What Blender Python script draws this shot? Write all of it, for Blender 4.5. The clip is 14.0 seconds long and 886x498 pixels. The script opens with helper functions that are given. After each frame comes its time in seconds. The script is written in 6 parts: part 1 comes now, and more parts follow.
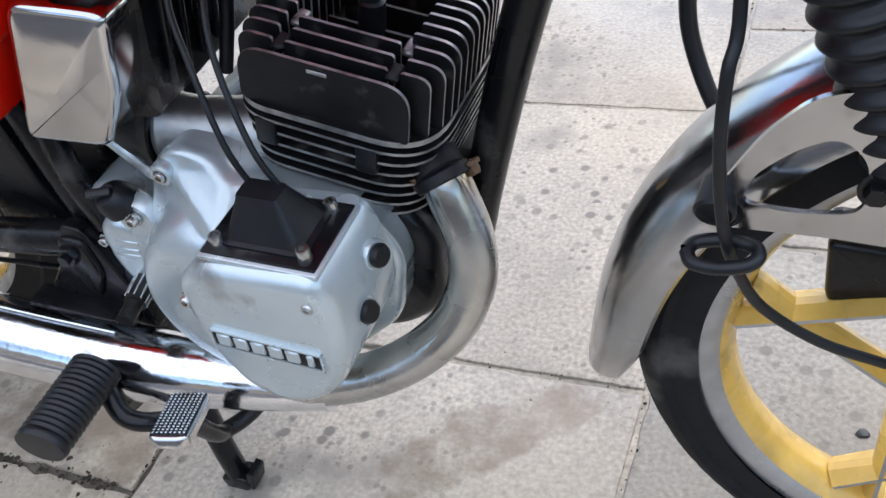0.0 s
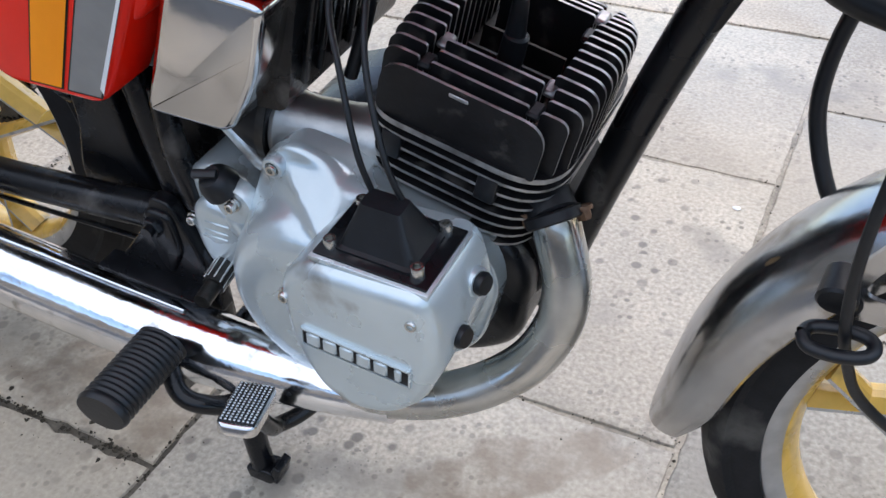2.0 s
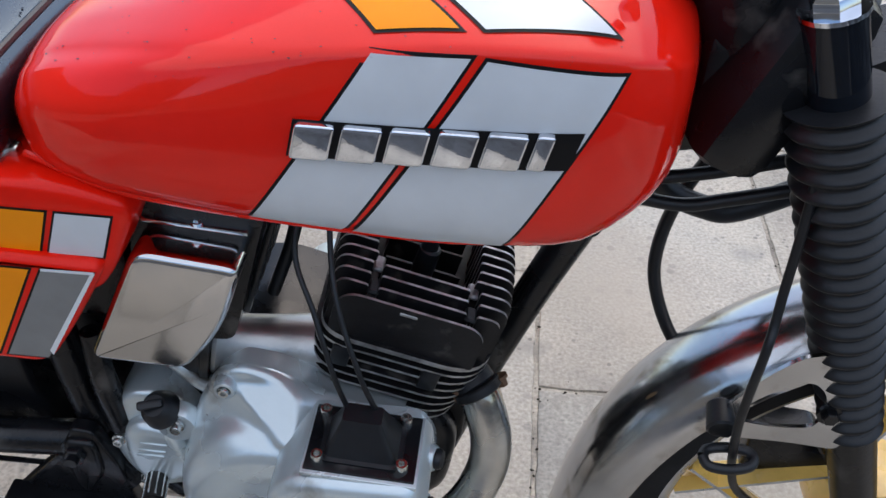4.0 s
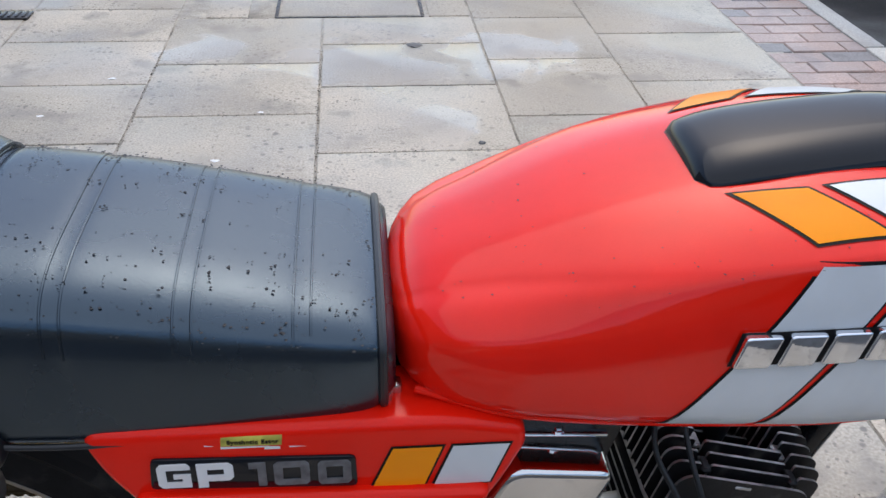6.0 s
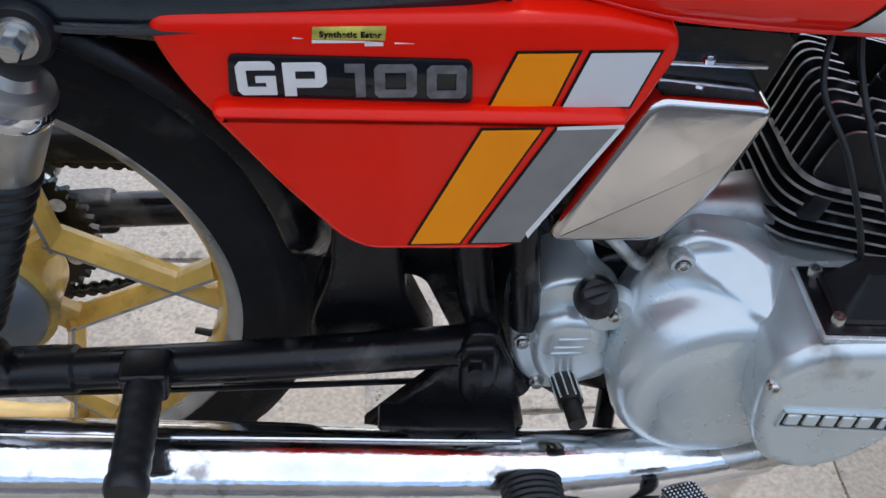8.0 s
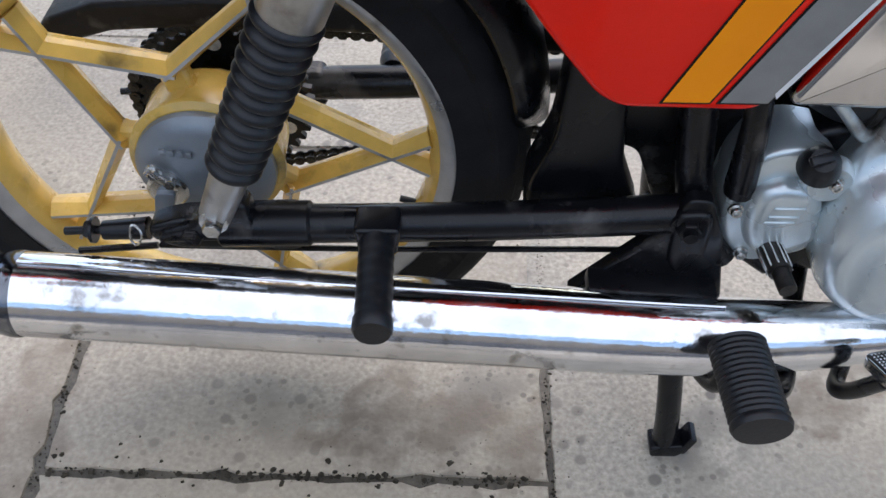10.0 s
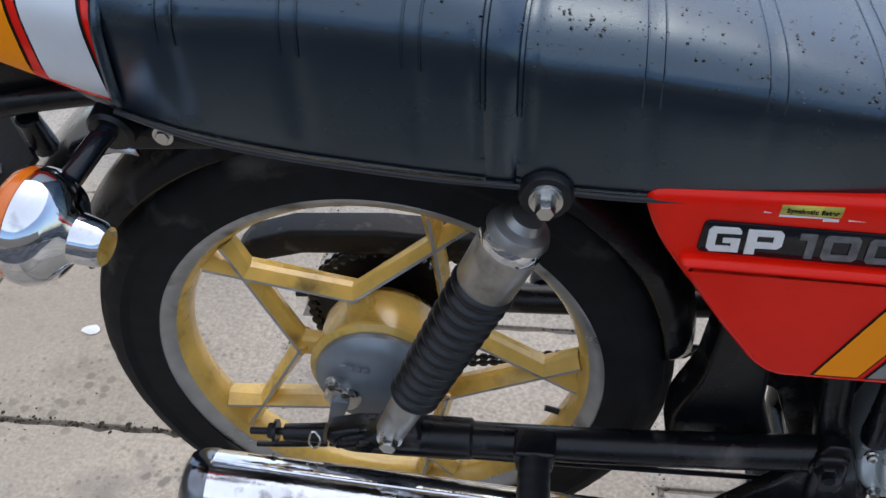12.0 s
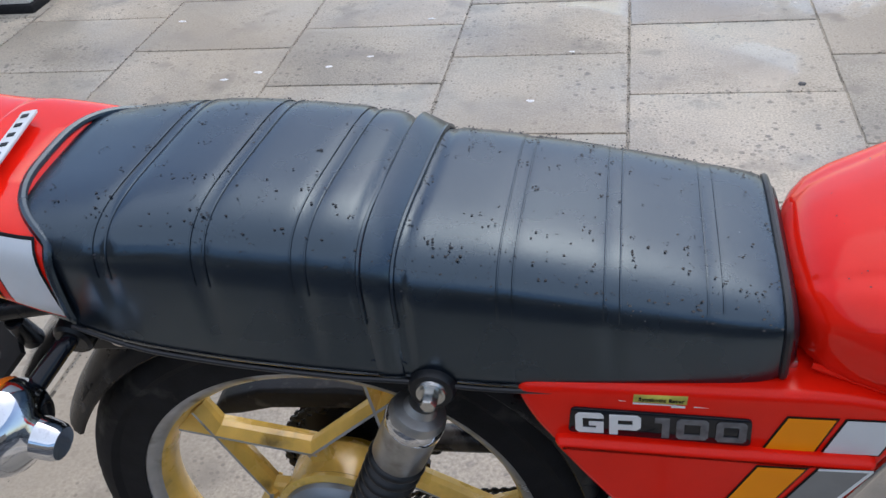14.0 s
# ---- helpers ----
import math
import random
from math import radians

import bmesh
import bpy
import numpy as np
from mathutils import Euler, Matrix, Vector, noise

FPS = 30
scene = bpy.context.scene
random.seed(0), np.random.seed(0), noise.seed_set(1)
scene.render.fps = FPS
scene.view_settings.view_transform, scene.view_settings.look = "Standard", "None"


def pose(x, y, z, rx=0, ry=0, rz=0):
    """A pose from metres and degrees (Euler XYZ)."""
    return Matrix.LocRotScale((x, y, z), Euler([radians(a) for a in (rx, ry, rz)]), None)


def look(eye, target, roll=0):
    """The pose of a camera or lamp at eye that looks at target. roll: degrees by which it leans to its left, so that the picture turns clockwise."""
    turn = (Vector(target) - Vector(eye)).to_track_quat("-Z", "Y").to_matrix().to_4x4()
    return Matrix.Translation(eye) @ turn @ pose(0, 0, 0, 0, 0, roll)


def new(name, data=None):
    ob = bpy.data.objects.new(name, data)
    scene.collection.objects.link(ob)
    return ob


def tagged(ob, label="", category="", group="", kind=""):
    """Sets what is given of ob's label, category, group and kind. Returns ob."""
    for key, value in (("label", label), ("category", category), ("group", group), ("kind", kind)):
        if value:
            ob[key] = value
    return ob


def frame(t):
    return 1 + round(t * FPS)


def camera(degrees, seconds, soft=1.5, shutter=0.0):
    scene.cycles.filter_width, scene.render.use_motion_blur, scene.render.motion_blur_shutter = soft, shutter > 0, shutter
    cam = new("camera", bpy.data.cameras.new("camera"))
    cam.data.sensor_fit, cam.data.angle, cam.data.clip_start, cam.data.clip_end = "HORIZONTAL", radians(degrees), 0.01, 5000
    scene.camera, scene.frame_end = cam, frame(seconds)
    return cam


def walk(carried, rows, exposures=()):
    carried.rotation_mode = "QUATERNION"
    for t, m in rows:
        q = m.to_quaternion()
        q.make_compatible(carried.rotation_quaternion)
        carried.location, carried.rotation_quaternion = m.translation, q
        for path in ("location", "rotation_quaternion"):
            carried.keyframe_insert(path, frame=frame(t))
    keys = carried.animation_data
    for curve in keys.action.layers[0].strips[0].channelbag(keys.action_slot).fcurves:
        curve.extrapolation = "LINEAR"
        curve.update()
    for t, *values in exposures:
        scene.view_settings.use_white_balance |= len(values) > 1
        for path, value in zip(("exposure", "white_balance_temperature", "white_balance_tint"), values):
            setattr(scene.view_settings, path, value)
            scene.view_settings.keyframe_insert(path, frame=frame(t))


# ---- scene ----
cam = camera(50.26, 14.0)
PATH = [
    (0, (1.0911, -0.5715, 0.8773), (0.7063, 0.0832, 0.2267), -14.17),
    (0.5, (1.0741, -0.5707, 0.8718), (0.6873, 0.0723, 0.2109), -11.00),
    (1, (1.0714, -0.5766, 0.8767), (0.6807, 0.0618, 0.2135), -9.38),
    (1.5, (1.0426, -0.5910, 0.8902), (0.6623, 0.0584, 0.2318), -6.51),
    (2, (1.0116, -0.6061, 0.9040), (0.6399, 0.0643, 0.2617), -3.84),
    (2.5, (0.9969, -0.6282, 0.9378), (0.6271, 0.0476, 0.3003), -2.95),
    (3, (0.9549, -0.6552, 0.9651), (0.6907, 0.0785, 0.3391), 0.77),
    (3.2, (0.9167, -0.6738, 0.9864), (0.7067, 0.0766, 0.3598), 1.52),
    (5.3, (0.5816, -0.6890, 1.1889), (0.6706, 0.1364, 0.6315), 2.28),
    (5.5, (0.5107, -0.6782, 1.1913), (0.6119, 0.1512, 0.6420), 2.19),
    (6, (0.4317, -0.6572, 1.1536), (0.5215, 0.1917, 0.6326), 1.36),
    (6.5, (0.4150, -0.6442, 1.1075), (0.4778, 0.2149, 0.5996), 0.44),
    (7, (0.4080, -0.6399, 1.0477), (0.4503, 0.1833, 0.4815), -0.41),
    (7.5, (0.3914, -0.6383, 0.9892), (0.4361, 0.1382, 0.3607), 0.87),
    (7.7, (0.3861, -0.6394, 0.9709), (0.4313, 0.1235, 0.3259), 1.14),
    (9.8, (0.2785, -0.7045, 0.9422), (0.2735, -0.0086, 0.2241), 0.08),
    (10, (0.2468, -0.7110, 0.9497), (0.2227, -0.0175, 0.2296), -0.48),
    (10.5, (0.1891, -0.7292, 0.9591), (0.1361, -0.0361, 0.2403), -0.57),
    (11, (0.1585, -0.7316, 0.9730), (0.0821, -0.0477, 0.2474), -0.49),
    (11.5, (0.1573, -0.7164, 1.0167), (0.0631, 0.0004, 0.3257), -0.99),
    (12, (0.1657, -0.7074, 1.0992), (0.0602, 0.0559, 0.4618), -1.63),
    (12.5, (0.1838, -0.7231, 1.1830), (0.0638, 0.0552, 0.5667), -3.01),
    (13, (0.2578, -0.7262, 1.2443), (0.0872, 0.0583, 0.6481), -5.51),
    (13.2, (0.2857, -0.7237, 1.2492), (0.0913, 0.0603, 0.6598), -6.65),
    (13.5, (0.3275, -0.7200, 1.2566), (0.0972, 0.0620, 0.6774), -8.37),
    (14, (0.3235, -0.7099, 1.2431), (0.1337, 0.0836, 0.6649), -6.99),
]
walk(cam, [(t, look(e, g, r)) for t, e, g, r in PATH], [(0, 1.25), (3.2, 0.93), (5.3, 0.54), (6.4, 0.74), (7.7, 0.92), (9.8, 0.97), (11, 0.77), (12, 0.67), (13.4, 0.58), (14, 0.51)])

# ---- sky and light: an overcast day ----
world = bpy.data.worlds.new("sky")
scene.world = world
world.use_nodes = True
wn = world.node_tree
sky = wn.nodes.new("ShaderNodeTexSky")
sky.sky_type = "NISHITA"
sky.sun_disc = False
sky.sun_elevation = radians(56)
sky.sun_rotation = radians(15)
sky.air_density = 1.0
sky.dust_density = 1.8
wn.links.new(sky.outputs[0], wn.nodes["Background"].inputs[0])
wn.nodes["Background"].inputs[1].default_value = 0.15
sun_data = bpy.data.lights.new("sun", "SUN")
sun_data.energy = 0.95
sun_data.angle = radians(110)
sun_data.color = (1.0, 0.97, 0.93)
sun = new("sun", sun_data)
sun.matrix_world = look((0.2, -1.1, 6.0), (0.3, 0.0, 0))


# ---- materials ----
def material(name, color, rough=0.5, metal=0.0, coat=0.0, vary=0.0, vscale=30.0, bump=0.0, bscale=200.0,
             dirt=None, dirt_scale=8.0, dirt_amount=0.0, rvary=0.0, island=0.0, spec=0.5):
    m = bpy.data.materials.new(name)
    m.use_nodes = True
    nt = m.node_tree
    p = nt.nodes["Principled BSDF"]
    p.inputs["Roughness"].default_value = rough
    p.inputs["Metallic"].default_value = metal
    p.inputs["Coat Weight"].default_value = coat
    p.inputs["Coat Roughness"].default_value = 0.3 if "vinyl" in name else 0.05
    p.inputs["Specular IOR Level"].default_value = spec
    co = nt.nodes.new("ShaderNodeTexCoord")
    out = None

    def rgb(c):
        n = nt.nodes.new("ShaderNodeRGB")
        n.outputs[0].default_value = (*c, 1)
        return n.outputs[0]

    def noise_of(scale, detail=6.0):
        n = nt.nodes.new("ShaderNodeTexNoise")
        n.inputs["Scale"].default_value = scale
        n.inputs["Detail"].default_value = detail
        nt.links.new(co.outputs["Object"], n.inputs["Vector"])
        return n.outputs["Fac"]

    def ramp(fac, lo, hi):
        n = nt.nodes.new("ShaderNodeMapRange")
        n.inputs["From Min"].default_value, n.inputs["From Max"].default_value = lo, hi
        nt.links.new(fac, n.inputs["Value"])
        return n.outputs["Result"]

    def mix(fac, a, b):
        n = nt.nodes.new("ShaderNodeMix")
        n.data_type = "RGBA"
        nt.links.new(fac, n.inputs["Factor"])
        nt.links.new(a, n.inputs["A"])
        nt.links.new(b, n.inputs["B"])
        return n.outputs["Result"]

    base = rgb(color)
    if vary:
        dark = rgb([c * (1 - vary) for c in color])
        light = rgb([min(1, c * (1 + vary)) for c in color])
        base = mix(ramp(noise_of(vscale), 0.3, 0.7), dark, light)
    if dirt:
        fac = ramp(noise_of(dirt_scale, 9.0), 0.62 - dirt_amount * 0.3, 0.72)
        base = mix(fac, base, rgb(dirt))
    nt.links.new(base, p.inputs["Base Color"])
    if rvary:
        r = nt.nodes.new("ShaderNodeMapRange")
        r.inputs["From Min"].default_value, r.inputs["From Max"].default_value = 0.3, 0.7
        r.inputs["To Min"].default_value, r.inputs["To Max"].default_value = max(0.02, rough - rvary), min(1, rough + rvary)
        nt.links.new(noise_of(vscale * 0.6 + 4), r.inputs["Value"])
        nt.links.new(r.outputs["Result"], p.inputs["Roughness"])
    if bump:
        b = nt.nodes.new("ShaderNodeBump")
        b.inputs["Strength"].default_value = 0.6
        b.inputs["Distance"].default_value = bump
        nt.links.new(noise_of(bscale, 4.0), b.inputs["Height"])
        nt.links.new(b.outputs["Normal"], p.inputs["Normal"])
    return m


RED = material("red_paint", (0.86, 0.014, 0.005), 0.06, spec=0.42, vary=0.06, vscale=14, rvary=0.05, bump=0.0002, bscale=60)
COVER_RED = material("red_plastic", (0.86, 0.013, 0.004), 0.12, spec=0.24, vary=0.06, vscale=14, rvary=0.06, bump=0.0002, bscale=60)
VINYL = material("black_vinyl", (0.004, 0.006, 0.010), 0.25, spec=1.0, vary=0.25, vscale=18, rvary=0.07, bump=0.00018, bscale=520)
VINYL.node_tree.nodes["Principled BSDF"].inputs["Specular Tint"].default_value = (0.62, 0.82, 1.0, 1.0)
VINYL.node_tree.nodes["Principled BSDF"].inputs["IOR"].default_value = 1.6
PIPING = material("seat_piping", (0.02, 0.021, 0.024), 0.35)
TYRE = material("tyre_rubber", (0.009, 0.009, 0.010), 0.75, spec=0.3, vary=0.35, vscale=40, bump=0.0006, bscale=300, dirt=(0.09, 0.085, 0.075), dirt_scale=12, dirt_amount=0.12)
RUBBER = material("black_rubber", (0.008, 0.009, 0.011), 0.40, spec=0.42, vary=0.3, vscale=60, bump=0.0003, bscale=250)
GOLD = material("gold_paint", (0.72, 0.465, 0.105), 0.28, metal=0.0, coat=0.4, vary=0.22, vscale=22, rvary=0.1, bump=0.0003, bscale=220, dirt=(0.2, 0.14, 0.05), dirt_scale=16, dirt_amount=0.1)
RIM = material("machined_alloy", (0.46, 0.47, 0.48), 0.34, metal=0.75, vary=0.15, vscale=35, rvary=0.1, bump=0.0003, bscale=260, dirt=(0.2, 0.19, 0.17), dirt_scale=20, dirt_amount=0.1)
CHROME = material("chrome", (0.70, 0.73, 0.78), 0.09, metal=1.0, vary=0.12, vscale=22, rvary=0.07, bump=0.0003, bscale=60, dirt=(0.36, 0.36, 0.37), dirt_scale=30, dirt_amount=0.04)
SILENCER = material("silencer_chrome", (0.86, 0.87, 0.90), 0.12, metal=1.0, vary=0.12, vscale=26, rvary=0.08, bump=0.0004, bscale=140, dirt=(0.36, 0.35, 0.33), dirt_scale=40, dirt_amount=0.06)
WORN = material("worn_chrome", (0.62, 0.62, 0.62), 0.2, metal=1.0, vary=0.1, vscale=14, rvary=0.1, bump=0.0003, bscale=90, dirt=(0.30, 0.29, 0.27), dirt_scale=22, dirt_amount=0.05)
FENDER = material("dulled_chrome", (0.45, 0.455, 0.465), 0.19, metal=1.0, vary=0.14, vscale=16, rvary=0.08, bump=0.0004, bscale=70, dirt=(0.24, 0.22, 0.19), dirt_scale=26, dirt_amount=0.08)
AIRCOV = material("scuffed_chrome", (0.60, 0.595, 0.59), 0.10, metal=1.0, vary=0.10, vscale=9, rvary=0.07, bump=0.0003, bscale=25, dirt=(0.30, 0.29, 0.28), dirt_scale=12, dirt_amount=0.08)
ZINC = material("dull_zinc", (0.42, 0.42, 0.41), 0.36, metal=0.9, vary=0.16, vscale=40, rvary=0.1, bump=0.0004, bscale=160, dirt=(0.22, 0.21, 0.19), dirt_scale=24, dirt_amount=0.1)
CASE = material("silver_case", (0.60, 0.67, 0.69), 0.27, metal=0.55, vary=0.1, vscale=10, rvary=0.08, bump=0.0003, bscale=160, dirt=(0.25, 0.24, 0.22), dirt_scale=14, dirt_amount=0.05)
DRUM = material("grey_drum", (0.24, 0.27, 0.30), 0.4, metal=0.5, vary=0.12, vscale=24, bump=0.0003, bscale=200)
BLACK = material("black_enamel", (0.005, 0.0055, 0.007), 0.28, spec=0.35, vary=0.3, vscale=30, rvary=0.1, bump=0.0003, bscale=160, dirt=(0.07, 0.065, 0.06), dirt_scale=18, dirt_amount=0.06)
GLOSS = material("gloss_black", (0.006, 0.008, 0.012), 0.05, spec=0.35, vary=0.2, vscale=20)
FINS = material("fin_black", (0.006, 0.006, 0.007), 0.5, spec=0.35, vary=0.4, vscale=60, bump=0.0004, bscale=300, dirt=(0.06, 0.055, 0.05), dirt_scale=40, dirt_amount=0.08)
FINEDGE = material("fin_edge", (0.34, 0.335, 0.33), 0.45, metal=0.7, vary=0.5, vscale=70)
STEEL = material("zinc_steel", (0.6, 0.6, 0.58), 0.25, metal=1.0, vary=0.15, vscale=80, bump=0.0003, bscale=400)
HEADER = material("heated_pipe", (0.52, 0.52, 0.50), 0.28, metal=1.0, vary=0.25, vscale=20, rvary=0.12, bump=0.0004, bscale=120, dirt=(0.33, 0.23, 0.09), dirt_scale=7, dirt_amount=0.09)
ORANGE = material("orange_decal", (1.0, 0.31, 0.006), 0.3, spec=0.15, vary=0.05, vscale=25)
SILVER = material("silver_decal", (0.68, 0.71, 0.73), 0.3, metal=0.1, spec=0.4, vary=0.05, vscale=25)
GREYD = material("grey_decal", (0.24, 0.24, 0.235), 0.4, metal=0.2, vary=0.08, vscale=40, bump=0.0002, bscale=500)
INK = material("black_ink", (0.006, 0.006, 0.007), 0.4, spec=0.2)
WHITE = material("white_paint", (0.78, 0.78, 0.77), 0.4, vary=0.05, vscale=60)
DARKGREY = material("worn_grey", (0.06, 0.06, 0.062), 0.5, vary=0.4, vscale=90)
NUMERAL = material("worn_numeral", (0.13, 0.13, 0.135), 0.45, vary=0.4, vscale=120)
AMBER = material("amber_lens", (0.75, 0.17, 0.01), 0.25, coat=0.5, vary=0.12, vscale=60, bump=0.0006, bscale=180)
CARD = material("white_card", (0.66, 0.71, 0.76), 0.6, vary=0.04, vscale=50)
STICKER = material("yellow_sticker", (0.5, 0.45, 0.08), 0.5, vary=0.35, vscale=90)


def stone(name, color, spots=True, wet=0.0, contrast=0.28, marks=False):
    m = bpy.data.materials.new(name)
    m.use_nodes = True
    nt = m.node_tree
    L = nt.links.new
    p = nt.nodes["Principled BSDF"]
    geo = nt.nodes.new("ShaderNodeNewGeometry")
    info = nt.nodes.new("ShaderNodeObjectInfo")

    def nz(scale, detail=8.0, kind="ShaderNodeTexNoise"):
        n = nt.nodes.new(kind)
        n.inputs["Scale"].default_value = scale
        if kind == "ShaderNodeTexNoise":
            n.inputs["Detail"].default_value = detail
        L(geo.outputs["Position"], n.inputs["Vector"])
        return n

    def rng(fac, a, b, c=0.0, d=1.0):
        n = nt.nodes.new("ShaderNodeMapRange")
        n.inputs["From Min"].default_value, n.inputs["From Max"].default_value = a, b
        n.inputs["To Min"].default_value, n.inputs["To Max"].default_value = c, d
        L(fac, n.inputs["Value"])
        return n.outputs["Result"]

    def mixc(fac, a, b, mode="MIX"):
        n = nt.nodes.new("ShaderNodeMix")
        n.data_type, n.blend_type = "RGBA", mode
        if isinstance(fac, float):
            n.inputs["Factor"].default_value = fac
        else:
            L(fac, n.inputs["Factor"])
        for v, k in ((a, "A"), (b, "B")):
            if isinstance(v, tuple):
                n.inputs[k].default_value = (*v, 1)
            else:
                L(v, n.inputs[k])
        return n.outputs["Result"]

    lo, hi = tuple(c * (1 - contrast) for c in color), tuple(min(1, c * 1.22) for c in color)
    base = mixc(rng(nz(2.6 if contrast < 0.5 else 9.0).outputs["Fac"], 0.3, 0.7), lo, hi)
    grain = mixc(rng(nz(160.0, 3.0).outputs["Fac"], 0.25, 0.75), (0.68, 0.67, 0.66), (1.30, 1.30, 1.29))
    base = mixc(1.0, base, grain, "MULTIPLY")
    tint = mixc(info.outputs["Random"], (0.80, 0.81, 0.80), (1.14, 1.11, 1.06))
    base = mixc(1.0, base, tint, "MULTIPLY")
    stain = rng(nz(5.5, 10.0).outputs["Fac"], 0.56, 0.68)
    base = mixc(stain, base, tuple(c * 0.62 for c in color))
    def times(a, b):
        n = nt.nodes.new("ShaderNodeMath")
        n.operation = "MULTIPLY"
        for v, k in ((a, 0), (b, 1)):
            if isinstance(v, float):
                n.inputs[k].default_value = v
            else:
                L(v, n.inputs[k])
        return n.outputs[0]

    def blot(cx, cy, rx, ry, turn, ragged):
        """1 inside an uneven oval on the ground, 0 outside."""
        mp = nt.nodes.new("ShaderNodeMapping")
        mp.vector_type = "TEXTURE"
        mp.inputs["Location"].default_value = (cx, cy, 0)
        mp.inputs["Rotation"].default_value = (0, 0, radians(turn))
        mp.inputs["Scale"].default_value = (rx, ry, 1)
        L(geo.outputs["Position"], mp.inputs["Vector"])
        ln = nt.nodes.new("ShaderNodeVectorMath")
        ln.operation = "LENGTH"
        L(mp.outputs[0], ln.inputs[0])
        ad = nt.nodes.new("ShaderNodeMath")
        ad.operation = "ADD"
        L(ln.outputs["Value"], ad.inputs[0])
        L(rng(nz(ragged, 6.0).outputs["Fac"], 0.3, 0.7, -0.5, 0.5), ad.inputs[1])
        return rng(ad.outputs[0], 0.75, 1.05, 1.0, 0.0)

    if spots:
        # round grey lichen spots of two sizes, in clusters
        for scale, size, seed_scale, much in ((38.0, 0.30, 3.1, 0.95), (75.0, 0.30, 5.3, 0.9)):
            vo = nz(scale, kind="ShaderNodeTexVoronoi")
            spot = rng(vo.outputs["Distance"], size - 0.07, size + 0.05, 1.0, 0.0)
            pick = nt.nodes.new("ShaderNodeSeparateColor")
            L(vo.outputs["Color"], pick.inputs[0])
            some = rng(pick.outputs[0], 0.45, 0.55)
            gate = rng(nz(seed_scale, 3.0).outputs["Fac"], 0.44, 0.60)
            base = mixc(times(times(times(spot, some), gate), much), base, tuple(c * 0.42 for c in color))
        # dark specks
        vo = nz(130.0, kind="ShaderNodeTexVoronoi")
        spot = rng(vo.outputs["Distance"], 0.13, 0.2, 1.0, 0.0)
        gate = rng(nz(6.0, 3.0).outputs["Fac"], 0.5, 0.66)
        base = mixc(times(times(spot, gate), 0.7), base, tuple(c * 0.25 for c in color))
        # broad brown weathering
        base = mixc(times(rng(nz(1.1, 5.0).outputs["Fac"], 0.46, 0.64), 0.65), base, (0.39, 0.33, 0.25))
    rough = rng(nz(1.3, 4.0).outputs["Fac"], 0.42, 0.62, 0.34 - wet, 0.9 - wet)
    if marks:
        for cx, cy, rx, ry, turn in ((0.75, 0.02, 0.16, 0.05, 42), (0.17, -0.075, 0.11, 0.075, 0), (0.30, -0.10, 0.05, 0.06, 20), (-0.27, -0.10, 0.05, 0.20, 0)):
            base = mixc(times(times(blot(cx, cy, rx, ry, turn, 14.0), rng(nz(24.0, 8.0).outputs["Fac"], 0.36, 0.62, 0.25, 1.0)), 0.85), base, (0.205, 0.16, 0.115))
        for cx, cy, rx, ry in ((0.70, 1.93, 0.13, 0.16), (0.45, 2.45, 0.30, 0.24), (1.00, 2.56, 0.32, 0.22), (-0.10, 2.62, 0.16, 0.16)):
            w = blot(cx, cy, rx, ry, 0, 5.0)
            base = mixc(times(w, 0.3), base, tuple(c * 0.9 for c in color))
            m_ = nt.nodes.new("ShaderNodeMix")
            L(w, m_.inputs["Factor"])
            L(rough, m_.inputs["A"])
            m_.inputs["B"].default_value = 0.09
            rough = m_.outputs["Result"]
    L(base, p.inputs["Base Color"])
    L(rough, p.inputs["Roughness"])
    b = nt.nodes.new("ShaderNodeBump")
    b.inputs["Strength"].default_value = 0.5
    b.inputs["Distance"].default_value = 0.002
    L(nz(120.0, 6.0).outputs["Fac"], b.inputs["Height"])
    L(b.outputs["Normal"], p.inputs["Normal"])
    return m


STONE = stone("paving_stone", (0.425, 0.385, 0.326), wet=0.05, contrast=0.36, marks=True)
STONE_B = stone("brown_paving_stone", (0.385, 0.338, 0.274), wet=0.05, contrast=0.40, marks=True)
MORTAR = stone("joint_sand", (0.36, 0.325, 0.27), spots=False, contrast=0.6)
EARTH = stone("joint_earth", (0.13, 0.112, 0.088), spots=False, contrast=0.6)
BRICK = stone("red_paver", (0.33, 0.235, 0.205), spots=False, wet=0.05)
KERB = stone("kerb_stone", (0.42, 0.41, 0.39), spots=False)
ASPHALT = stone("dark_asphalt", (0.022, 0.022, 0.024), spots=False)
ASPHALT.node_tree.nodes["Principled BSDF"].inputs["Specular IOR Level"].default_value = 0.08
WALL = stone("unseen_wall", (0.30, 0.265, 0.23), spots=False)
RENDER = stone("pale_render", (0.7, 0.69, 0.67), spots=False)


# ---- shape helpers ----
def finish(name, bm, mats, parent=None, label="", angle=38):
    bmesh.ops.recalc_face_normals(bm, faces=bm.faces)
    me = bpy.data.meshes.new(name)
    bm.to_mesh(me)
    bm.free()
    for m in mats if isinstance(mats, (list, tuple)) else [mats]:
        me.materials.append(m)
    me.polygons.foreach_set("use_smooth", [True] * len(me.polygons))
    me.set_sharp_from_angle(angle=radians(angle))
    ob = new(name, me)
    if parent:
        ob.parent = parent
    return tagged(ob, label)


def part(name, bm, mats, parent, label="", angle=38):
    return finish(name, bm, mats, parent, label, angle)


